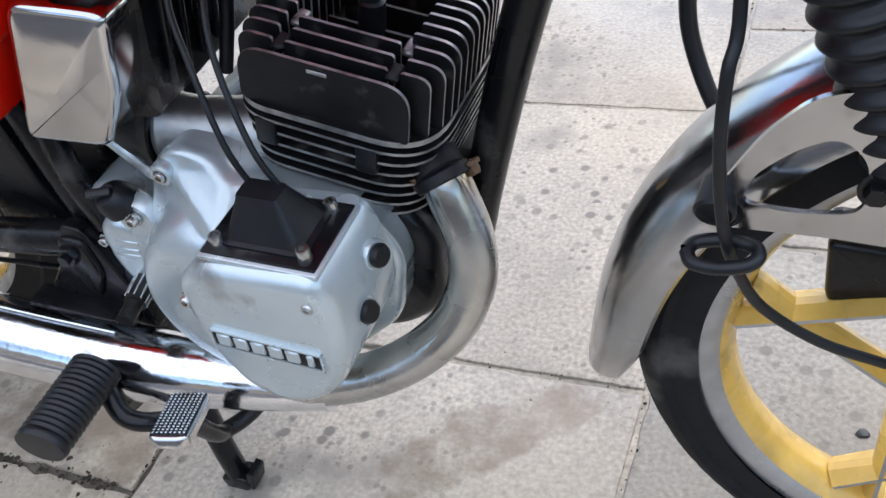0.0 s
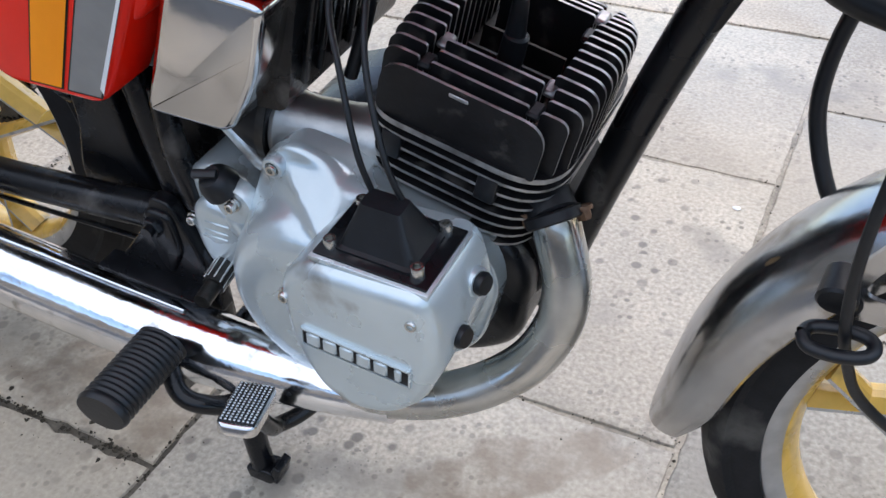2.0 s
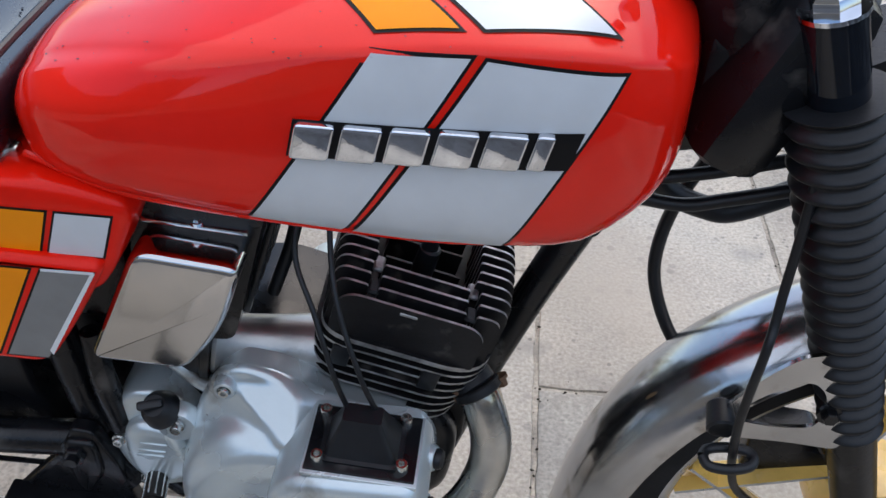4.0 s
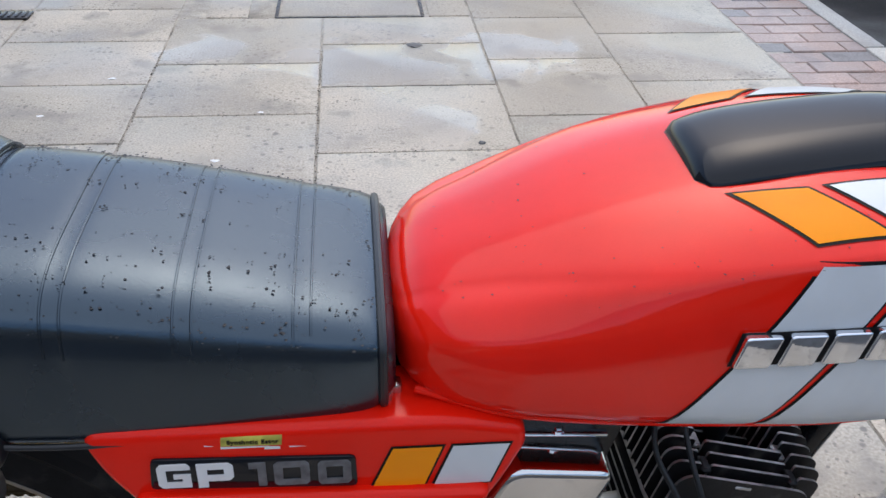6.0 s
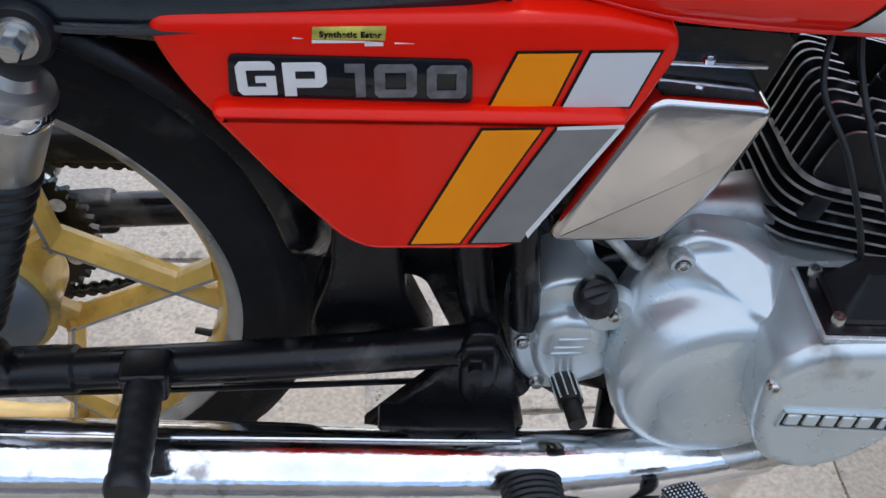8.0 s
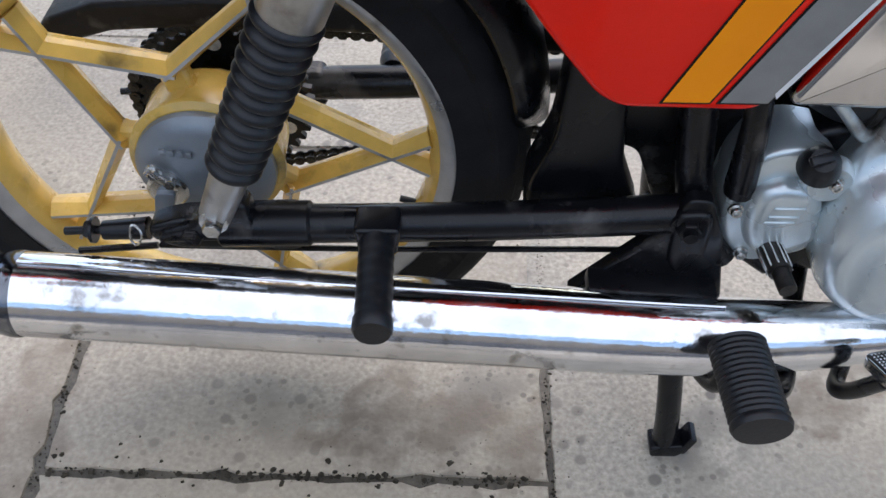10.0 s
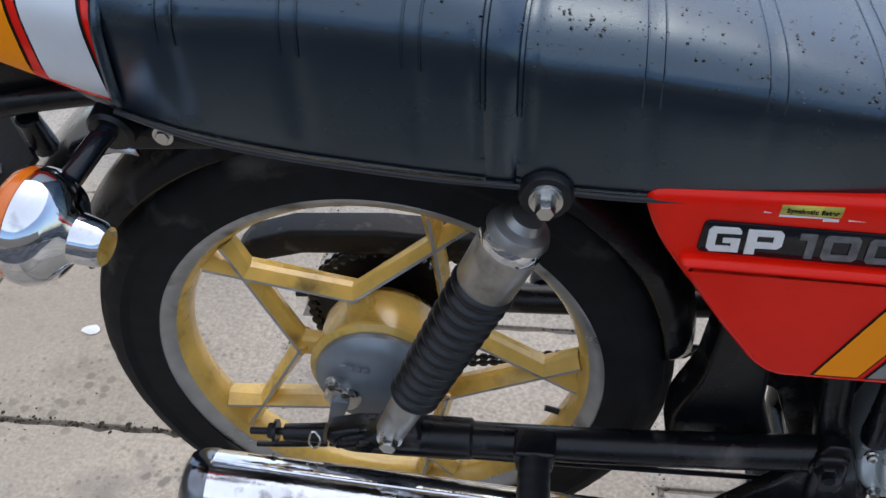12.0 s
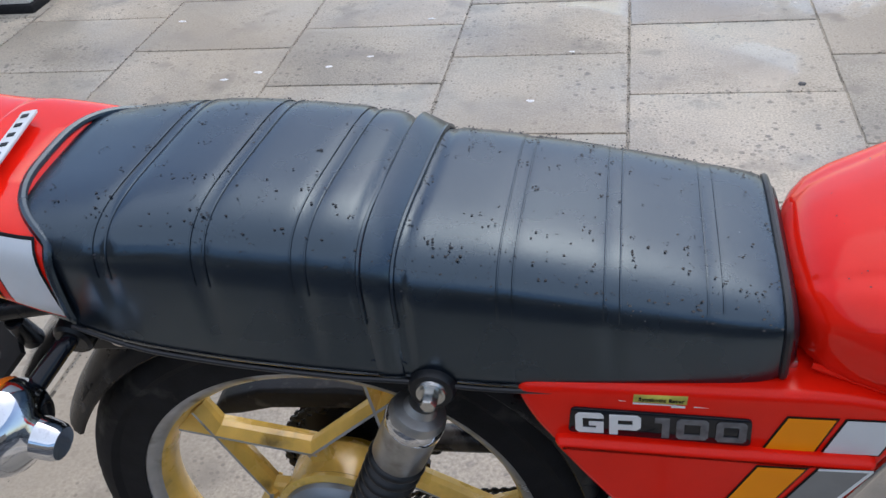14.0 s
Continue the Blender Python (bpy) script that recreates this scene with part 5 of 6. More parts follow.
xs = [0.452, 0.455, 0.460, 0.468, 0.480, 0.50] + [0.52 + 0.02 * k for k in range(18)] + [0.878, 0.895, 0.910, 0.922, 0.932, 0.940, 0.946, 0.950]
tank = part("fuel_tank", loft([tank_ring(x) for x in xs]), RED, bike, "red fuel tank with silver and orange stripes", 60)
part("tank_seam", tube([(0.47, YC - 0.095, 0.712), (0.55, YC - 0.115, 0.699), (0.70, YC - 0.125, 0.692), (0.82, YC - 0.122, 0.690), (0.88, YC - 0.10, 0.703)], 0.003, 8), RED, tank)
for quad, mat in TANK_SIDE_QUADS:
    part("stripe_border", patch(grown(quad, 0.0022), tank_y, 0.0006, 14), INK, tank)
    part("stripe", patch(quad, tank_y, 0.0012, 14), mat, tank)


def top_patch(quad, off, n=14):
    """A sheet on the tank's upper face over an (x, y) quad."""
    bm = bmesh.new()
    a, b, c, d = [Vector(q) for q in quad]
    rows = []
    for i in range(n + 1):
        row = []
        for k in range(n + 1):
            s, t = k / n, i / n
            q = (a * (1 - s) + b * s) * (1 - t) + (d * (1 - s) + c * s) * t
            z = tank_z(q.x, q.y)
            nrm = Vector((0, (tank_z(q.x, q.y - 0.002) - tank_z(q.x, q.y + 0.002)) / 0.004, 1)).normalized()
            row.append(bm.verts.new(Vector((q.x, q.y, z)) + nrm * off))
        rows.append(row)
    for r, s in zip(rows, rows[1:]):
        for k in range(n):
            bm.faces.new((r[k], r[k + 1], s[k + 1], s[k]))
    return bm


for quad, mat in TANK_TOP_QUADS:
    for sgn in (1, -1):
        q = [(x, y) if sgn > 0 else (x, 2 * YC - y + 0.016) for x, y in quad]
        part("stripe_border", top_patch(grown(q, 0.0022), 0.0007), INK, tank)
        part("stripe", top_patch(q, 0.0013), mat, tank)
# raised maker's letters as plain chrome blocks on black backs
for k in range(6):
    x0, w = 0.682 + 0.0305 * k, 0.026 if k < 5 else 0.012
    z0 = 0.776 + 0.0045 * (k / 5)
    quad = [(x0 + 0.004, z0 + 0.013), (x0 + w + 0.004, z0 + 0.013), (x0 + w - 0.002, z0 - 0.013), (x0 - 0.002, z0 - 0.013)]
    yy = tank_y(x0 + w / 2, z0)
    part("badge_block", prism(rounded(quad, 0.003, 3), yy - 0.007, yy + 0.004, 0.0015), CHROME, tank, "chromed plain block of the tank badge")
part("badge_back", patch([(0.684, 0.790), (0.868, 0.794), (0.860, 0.766), (0.678, 0.762)], tank_y, 0.0022, 16), INK, tank)
# black filler panel
rings = []
pan = smooth_steps([(0.674, 0.040, 0.840, 0.854), (0.682, 0.051, 0.840, 0.862), (0.72, 0.056, 0.846, 0.873), (0.80, 0.056, 0.850, 0.884), (0.85, 0.053, 0.850, 0.886), (0.89, 0.046, 0.846, 0.878), (0.915, 0.034, 0.838, 0.862), (0.925, 0.018, 0.828, 0.850)])
for k in range(34):
    x = 0.674 + 0.251 * k / 33
    hw, lo, hi = pan(x)
    rings.append(shell_ring(x, hw, lo, lo + 0.004, hi, 40, None, 2.6, 6))
part("filler_panel", loft(rings), GLOSS, tank, "glossy black panel round the filler cap", 60)
part("filler_cap", lathe([(0.0185, -0.006), (0.0185, 0.002), (0.0172, 0.0045), (0.016, 0.0055), (0, 0.006)], Matrix.Translation((0.857, YC - 0.010, 0.8835)) @ pose(0, 0, 0, 6, 4, 0), 40), CHROME, tank, "chromed locking filler cap")
part("cap_ring", lathe([(0.027, -0.006), (0.0275, 0.0), (0.026, 0.003), (0.022, 0.0035), (0.020, 0.0), (0.0185, -0.004)], Matrix.Translation((0.857, YC - 0.010, 0.8835)) @ pose(0, 0, 0, 6, 4, 0), 40), GLOSS, tank)
part("key_slot", box(0.857, YC - 0.010, 0.8898, 0.012, 0.002, 0.001, 0, pose(0, 0, 0, 6, 4, 0)), INK, tank)

# ---- seat ----
seat_at = smooth_steps([(-0.232, 0.060, 0.775, 0.800, 0.820), (-0.216, 0.092, 0.764, 0.800, 0.838), (-0.18, 0.109, 0.748, 0.796, 0.851), (-0.15, 0.116, 0.738, 0.791, 0.855), (-0.10, 0.123, 0.724, 0.788, 0.859), (-0.03, 0.124, 0.710, 0.782, 0.862), (0.05, 0.124, 0.700, 0.775, 0.856),
                        (0.115, 0.122, 0.693, 0.768, 0.846), (0.140, 0.119, 0.691, 0.762, 0.832), (0.158, 0.120, 0.689, 0.760, 0.829), (0.23, 0.119, 0.684, 0.752, 0.820), (0.31, 0.117, 0.685, 0.746, 0.805), (0.40, 0.112, 0.690, 0.740, 0.785), (0.442, 0.107, 0.699, 0.738, 0.774), (0.456, 0.098, 0.712, 0.738, 0.762)])
SEAT_UP, SEAT_LOW = 3.9, 9.0
xs = [-0.232, -0.228, -0.222, -0.214, -0.205, -0.195] + [-0.185 + 0.004 * k for k in range(158)] + [0.448, 0.453, 0.456]


def seat_ring(x, n=72, off=0.0):
    hw, lo, wide, hi = seat_at(x)
    return shell_ring(x, hw + off, lo - off, wide, hi + off, n, None, SEAT_UP, SEAT_LOW)


PLEATS = ((-0.096, 0.026, 0.0024, 0.0090), (-0.011, 0.026, 0.0026, 0.0090), (0.071, 0.024, 0.0026, 0.0085), (0.232, 0.006, 0.0012, 0.0080), (0.314, 0.0, 0.0010, 0.0080), (0.392, 0.0, 0.0010, 0.0080), (0.1150, 0.016, 0.0028, 0.0045), (0.1490, 0.016, 0.0036, 0.0050))


def pleated(ring):
    """Sinks the padding along the stitched seams, which lean forward towards the far side."""
    out = []
    for p in ring:
        mid = Vector((p.x, YC, seat_at(p.x)[2] - 0.02))
        up = max(0.0, min(1.0, (p.z - seat_at(p.x)[1] - 0.02) / 0.05))
        d = sum(deep * math.exp(-((p.x - x0 - slant * max(0.0, 0.5 + (p.y - YC) / 0.24)) / wide) ** 2) for x0, slant, deep, wide in PLEATS)
        out.append(p + (mid - p).normalized() * d * up)
    return out


seat = part("seat", loft([pleated(seat_ring(x)) for x in xs]), VINYL, bike, "long black vinyl seat with stitched cross seams", 70)


def seam(x, off, r, slant=0.0, lo_k=0.0):
    pts = []
    for k, p in enumerate(seat_ring(x, 72, off)):
        if p.z > seat_at(x)[1] + 0.025 + lo_k:
            pts.append(seat_ring(x + slant * max(0.0, 0.5 + (p.y - YC) / 0.24), 72, off)[k])
    pts.sort(key=lambda q: math.atan2(q.z - 0.74, q.y - YC))
    return tube(pts, r, 6, 1)


for x, slant in ((-0.096, 0.026), (-0.011, 0.026), (0.071, 0.024), (0.232, 0.006), (0.314, 0.0), (0.392, 0.0)):
    for dx in (-0.006, 0.006):
        part("seat_seam", seam(x + dx, -0.0012 if x < 0.1 else -0.0006, 0.0010, slant, 0.055), VINYL, seat)
for x in (0.119, 0.144):
    part("seat_welt", seam(x, 0.0005, 0.0022, 0.016), VINYL, seat, "rolled welt across the seat")
def slanted(ring, slant):
    return [p + Vector((slant * max(0.0, 0.5 + (p.y - YC) / 0.24), 0, 0)) for p in ring]


part("seat_strap", loft([slanted(seat_ring(x, 72, o), 0.016) for x, o in ((0.1185, -0.002), (0.1215, 0.0014), (0.1420, 0.0014), (0.1455, -0.003))], cap=False), VINYL, seat, "wide vinyl band across the seat", 60)
part("seat_piping", tube([p for p in seat_ring(0.447, 72, 0.001)] + [seat_ring(0.447, 72, 0.001)[0]], 0.0036, 8, 1), PIPING, seat)
for s in (-1, 1):
    part("seat_hem", tube([(x, YC + s * (seat_at(x)[0] + 0.0015), seat_at(x)[1] + 0.011) for x in [-0.15 + 0.06 * k for k in range(10)]], 0.0022, 8), PIPING, seat)
part("seat_base", loft([[Vector((p.x, YC + (p.y - YC) * 0.9, min(p.z, seat_at(x)[1] + 0.01) - 0.012)) for p in seat_ring(x, 40)] for x in (-0.15, 0.0, 0.2, 0.43)]), BLACK, seat)
part("seat_catch", join(box(0.452, -0.10, 0.706, 0.018, 0.012, 0.012, 0.003), rod((0.447, -0.106, 0.706), (0.447, -0.114, 0.706), 0.006, None, 12)), STEEL, bike)

# ---- tail cowl ----
tail_at = smooth_steps([(-0.140, 0.1205, 0.741, 0.792, 0.8535), (-0.17, 0.121, 0.751, 0.800, 0.862), (-0.21, 0.119, 0.766, 0.810, 0.868), (-0.26, 0.115, 0.783, 0.822, 0.868), (-0.31, 0.109, 0.80, 0.836, 0.877), (-0.36, 0.098, 0.817, 0.85, 0.890), (-0.40, 0.080, 0.835, 0.86, 0.890), (-0.42, 0.05, 0.845, 0.865, 0.885)][::-1])


def tail_ring(x, n=72):
    k = max(0.0, 1 - (-0.14 - x) / 0.12)
    return shell_ring(x, *tail_at(x), n, lambda y, z: -0.008 * k - 0.078 * k * max(0.0, (z - 0.832) / 0.03) ** 1.4, 3.2, 5.0)


tail = part("tail_cowl", loft([tail_ring(-0.140 - 0.28 * k / 28) for k in range(29)]), RED, bike, "red tail cowl with orange and silver stripes", 60)


edge = [p + Vector((0.0035, 0, 0)) + (p - Vector((p.x, YC, 0.79))).normalized() * 0.0005 for p in tail_ring(-0.140) if p.z > 0.752]
edge.sort(key=lambda p: math.atan2(p.z - 0.74, p.y - YC))
part("cowl_piping", tube(edge, 0.0042, 8, 1), VINYL, tail, "black piping along the seat edge")


def tail_y(x, z):
    hw, lo, wide, hi = tail_at(x)
    t, e = ((z - wide) / (hi - wide), 3.2) if z > wide else ((wide - z) / (wide - lo), 5.0)
    return YC - hw * max(0.0, 1 - min(1.0, abs(t)) ** e) ** (1 / e)


for quad, mat in (([(-0.198, 0.846), (-0.157, 0.838), (-0.1475, 0.752), (-0.190, 0.770)], SILVER), ([(-0.247, 0.855), (-0.208, 0.848), (-0.202, 0.776), (-0.246, 0.794)], ORANGE)):
    part("stripe_border", patch(grown(quad, 0.0020), tail_y, 0.0007), INK, tail)
    part("stripe", patch(quad, tail_y, 0.0014), mat, tail)
tb = Matrix.Translation((-0.224, -0.022, 0.8695)) @ pose(0, 0, 0, 0, -6, 8)
part("tail_badge", moved(box(0, 0, 0, 0.016, 0.108, 0.004, 0.0015), tb), SILVER, tail, "pale tail badge with dark blocks")
for k in range(6):
    part("badge_block", moved(box(0, -0.0425 + 0.0170 * k, 0.002, 0.0075, 0.0065, 0.0014, 0.0004, seg=1), tb), INK, tail)
part("cowl_bolt", hexbolt((-0.262, -0.055, 0.8705), (0, 0, 1), 0.007, 0.004), STEEL, tail)
part("cowl_bump", loft([shell_ring(-0.262 - 0.10 * k / 8, 0.030 + 0.01 * math.sin(math.pi * k / 8), 0.86, 0.868, 0.874 + 0.022 * math.sin(math.pi * k / 8) ** 0.7 + 0.012 * k / 8, 32) for k in range(9)]), RED, tail, "", 60)

# ---- side covers ----
up_out = rounded([(0.232, 0.706), (0.247, 0.662), (0.283, 0.608), (0.512, 0.600), (0.531, 0.628), (0.552, 0.676), (0.548, 0.694), (0.50, 0.704)], [0.02, 0.02, 0.014, 0.014, 0.03, 0.014, 0.014, 0.02], 5)
low_out = rounded([(0.262, 0.648), (0.304, 0.585), (0.340, 0.538), (0.358, 0.527), (0.460, 0.525), (0.498, 0.583), (0.529, 0.640)], [0.014, 0.05, 0.02, 0.02, 0.016, 0.05, 0.014], 6)
for s in (1, -1):
    fl = (lambda v: v) if s > 0 else (lambda v: 2 * YC - v)
    up = part("side_cover", prism(up_out, fl(-0.137), fl(-0.075), 0.008, 4), COVER_RED, bike, "red side cover with stripes and a black badge" if s > 0 else "red side cover", 50)
    part("lower_panel", prism(low_out, fl(-0.148), fl(-0.095), 0.008, 4), COVER_RED, up, "", 50)
    if s > 0:
        near = up
face_u, face_l = (lambda x, z: -0.137), (lambda x, z: -0.148)
for quad, mat, f in (([(0.4525, 0.680), (0.4885, 0.680), (0.4760, 0.642), (0.4375, 0.642)], ORANGE, face_u), ([(0.4965, 0.680), (0.5380, 0.680), (0.5250, 0.641), (0.4830, 0.641)], SILVER, face_u),
                     ([(0.4325, 0.632), (0.4695, 0.632), (0.4210, 0.536), (0.3875, 0.536)], ORANGE, face_l), ([(0.4790, 0.632), (0.5190, 0.633), (0.4630, 0.536), (0.4290, 0.536)], GREYD, face_l)):
    part("stripe_border", patch(grown(quad, 0.0018), f, 0.0006, 2), INK, near)
    part("stripe", patch(quad, f, 0.0012, 2), mat, near)
part("stripe_scuff", patch([(0.5170, 0.632), (0.5215, 0.634), (0.468, 0.540), (0.466, 0.545)], face_l, 0.0016, 2), WHITE, near)
part("stripe_scuff", patch([(0.4790, 0.6345), (0.5210, 0.6355), (0.5205, 0.6325), (0.4790, 0.6318)], face_l, 0.0016, 2), WHITE, near)
bq = rounded([(0.281, 0.6815), (0.4255, 0.6760), (0.4265, 0.6450), (0.278, 0.6520)], 0.005, 4)
badge = part("side_badge", prism(bq, -0.1395, -0.130, 0.0012, 2), GLOSS, near, "black badge with raised white letters and worn numerals")
# square block characters, each made of butted strokes
GLYPH = {
    "G": [[(0.12, 0), (0.26, 0), (0.26, 1), (0.12, 1), (0, 0.86), (0, 0.14)], [(0.26, 0.76), (1, 0.76), (1, 0.88), (0.9, 1), (0.26, 1)], [(0.26, 0), (1, 0), (1, 0.23), (0.26, 0.23)], [(0.74, 0.23), (1, 0.23), (1, 0.56), (0.74, 0.56)], [(0.48, 0.38), (0.74, 0.38), (0.74, 0.56), (0.48, 0.56)]],
    "P": [[(0, 0), (0.28, 0), (0.28, 1), (0, 1)], [(0.28, 0.76), (1, 0.76), (1, 0.86), (0.88, 1), (0.28, 1)], [(0.74, 0.5), (1, 0.5), (1, 0.76), (0.74, 0.76)], [(0.28, 0.26), (0.88, 0.26), (1, 0.4), (1, 0.5), (0.28, 0.5)]],
    "1": [[(0.5, 0), (1, 0), (1, 1), (0.5, 1)], [(0, 0.76), (0.5, 0.76), (0.5, 1), (0, 1)]],
    "0": [[(0.1, 0), (0.25, 0), (0.25, 1), (0.1, 1), (0, 0.88), (0, 0.12)], [(0.75, 0), (0.9, 0), (1, 0.12), (1, 0.88), (0.9, 1), (0.75, 1)], [(0.25, 0.77), (0.75, 0.77), (0.75, 1), (0.25, 1)], [(0.25, 0), (0.75, 0), (0.75, 0.23), (0.25, 0.23)]],
}
for sign, x0, x1, mat in (("G", 0.2845, 0.3078, WHITE), ("P", 0.3123, 0.3380, WHITE), ("1", 0.3490, 0.3610, NUMERAL), ("0", 0.3665, 0.3920, NUMERAL), ("0", 0.3980, 0.4220, NUMERAL)):
    strokes = [prism([(x0 + (x1 - x0) * u, 0.6542 - 0.034 * (x0 - 0.283) + 0.0230 * v) for u, v in q], -0.1406, -0.1388) for q in GLYPH[sign]]
    part("badge_lettering", join(*strokes), mat, badge)
part("warning_sticker", patch([(0.332, 0.7005), (0.3745, 0.6995), (0.3735, 0.6895), (0.331, 0.6905)], lambda x, z: -0.137 + 9.0 * max(0.0, z - 0.6955) ** 1.55, 0.0008, 6), STICKER, near, "worn yellow sticker with faded print")
part("sticker_print", moved(text_mesh("Synthetic Ester", 0.0052, 0.0002), Matrix.Translation((0.3535, -0.1380, 0.6935)) @ pose(0, 0, 0, 0, 1.3, 0) @ pose(0, 0, 0, 90)), INK, near)
for x, z, w, h in ((0.331, 0.6905, 0.034, 0.0022), (0.3615, 0.6895, 0.011, 0.0035), (0.379, 0.6885, 0.012, 0.0012), (0.320, 0.6925, 0.006, 0.0012)):
    part("paint_scuff", patch([(x, z), (x + w, z - 0.001), (x + w, z - h), (x, z - h)], face_u, 0.0012, 1), WHITE, near)
part("cover_screw", lathe([(0, 0.002), (0.004, 0.002), (0.005, 0)], yaxis((0.437, -0.1205, 0.697)), 14), BLACK, near)

# ---- rear indicator ----
im = along((-0.194, -0.206, 0.699), (-0.112, -0.216, 0.683))
lamp = part("indicator", join(lathe([(0.040, -0.004), (0.0435, 0.0), (0.0435, 0.007), (0.040, 0.016), (0.034, 0.024), (0.024, 0.030), (0.0190, 0.034), (0.0168, 0.051), (0.0145, 0.055), (0, 0.055)], im, 40)), CHROME, bike, "chromed rear indicator with an amber lens", 30)
part("lens", lathe([(0.0415, 0.001), (0.0420, -0.008), (0.038, -0.015), (0.024, -0.020), (0, -0.021)], im, 40), AMBER, lamp, "amber lens", 50)
part("lamp_stalk", join(rod((-0.186, -0.196, 0.706), (-0.168, -0.130, 0.724), 0.0092, 0.0088, 18, 0.002), rod((-0.170, -0.140, 0.721), (-0.155, -0.095, 0.733), 0.008, None, 14)), GLOSS, lamp)
part("stalk_sleeve", rod((-0.190, -0.206, 0.703), (-0.180, -0.172, 0.713), 0.016, 0.014, 18, 0.003), CHROME, lamp)
part("lamp_bracket", join(rod((-0.165, -0.125, 0.722), (-0.16, -0.07, 0.732), 0.019, 0.021, 20, 0.003), prism(rounded([(-0.175, 0.715), (-0.10, 0.722), (-0.09, 0.70), (-0.165, 0.695)], 0.006), -0.108, -0.09, 0.003)), BLACK, bike, "black indicator bracket")
part("bracket_bolt", hexbolt((-0.130, -0.109, 0.712), (0, -1, 0), 0.006, 0.004), STEEL, bike)
part("bracket_bolt", hexbolt((-0.075, -0.112, 0.716), (0, -1, 0), 0.008, 0.003), STEEL, bike)
part("tail_bracket", prism(rounded([(-0.30, 0.79), (-0.20, 0.765), (-0.20, 0.735), (-0.27, 0.70), (-0.31, 0.73)], 0.01), -0.075, 0.05, 0.004), BLACK, bike)
part("tail_rail", tube([(-0.15, -0.08, 0.735), (-0.24, -0.082, 0.722), (-0.33, -0.082, 0.700)], 0.010, 12), BLACK, bike)

# ---- key tag on the ignition key ----
card = [LEAN @ Vector(p) for p in ((0.8635, -0.070, 0.9454), (0.8951, -0.070, 0.9153), (0.9610, -0.062, 0.9780), (0.9290, -0.062, 1.0080))]
cu_, cv_ = (card[3] - card[0]).normalized(), (card[0] - card[1]).normalized()
cn_ = cu_.cross(cv_).normalized()
if cn_.y > 0:
    cn_ = -cn_
tag_ob = part("key_tag", loft([card, [p - cn_ * 0.0008 for p in card]]), CARD, None)
tagged(tag_ob, "white card tag hanging from the ignition key", "key tag")
fob_m = Matrix.Translation(card[1].lerp(card[3], 0.55) + cn_ * 0.003) @ Matrix((cu_, cn_.cross(cu_), cn_)).transposed().to_4x4() @ pose(0, 0, 0, 0, 0, 8)
fob = part("key_fob", moved(lathe([(0, 0.004), (0.019, 0.004), (0.022, 0.003), (0.023, 0), (0, 0)], Matrix.Diagonal((1.55, 0.72, 1, 1)), 32), fob_m), INK, tag_ob, "dark oval key fob with a white face")
part("fob_face", moved(lathe([(0, 0.0005), (0.019, 0.0)], Matrix.Diagonal((1.55, 0.72, 1, 1)), 32), fob_m @ Matrix.Translation((0, 0, 0.0042))), CARD, fob)
part("fob_print", moved(join(box(0.0, 0.004, 0, 0.036, 0.0040, 0.0004), box(0.0, -0.004, 0, 0.030, 0.0035, 0.0004)), fob_m @ Matrix.Translation((0, 0, 0.0050))), material("faded_blue_print", (0.12, 0.16, 0.35), 0.5), fob)
part("fob_mark", moved(box(0.012, 0.0095, 0, 0.008, 0.005, 0.0004), fob_m @ Matrix.Translation((0, 0, 0.0050))), material("faded_red_print", (0.55, 0.10, 0.05), 0.5), fob)
part("tag_print", join(*[box(*(card[1].lerp(card[0], s_) + (card[2] - card[1]) * t_ + cn_ * 0.0008), 0.005, 0.0006, 0.005) for s_, t_ in ((0.55, 0.12), (0.30, 0.22))]), DARKGREY, tag_ob)

# ---- rain drops on the seat, tank and panel ----
rnd = random.Random(4)
drops = []
for _ in range(1250):
    x = rnd.uniform(-0.18, 0.44) if rnd.random() < 0.72 else rnd.uniform(0.12, 0.44)
    p = seat_ring(x, 72)[rnd.randrange(4, 33)]
    if rnd.random() < 0.5 * max(0.0, (0.80 - p.z) / 0.05):
        continue
    r = 0.0004 + 0.0010 * rnd.random() ** 2.2
    for _ in range(rnd.choice((1, 1, 1, 4))):
        drops.append((p + Vector((rnd.gauss(0, 0.004), rnd.gauss(0, 0.003), 0)) if r > 0.0006 else p, r))
for _ in range(160):
    x = rnd.uniform(0.49, 0.90)
    p = tank_ring(x)[rnd.randrange(8, 58)]
    drops.append((p, 0.0004 + 0.0006 * rnd.random() ** 2))
dv, df = [], []
for p, r in drops:
    b = len(dv)
    dv.append(LEAN @ (p + Vector((0, 0, r * 0.55))))
    for k in range(7):
        a = 2 * math.pi * k / 7
        dv.append(LEAN @ (p + Vector((r * math.cos(a), r * math.sin(a), 0.0002 + 0.2 * r))))
    for k in range(7):
        df.append((b, b + 1 + k, b + 1 + (k + 1) % 7))
me = bpy.data.meshes.new("rain_drops")
me.from_pydata(dv, [], df)
DROP = material("water_drop", (0.012, 0.013, 0.016), 0.35, spec=0.25)
me.materials.append(DROP)
me.polygons.foreach_set("use_smooth", [True] * len(me.polygons))
tagged(new("rain_drops", me), "scattered small rain drops on seat and tank", "water drops", kind="stuff")

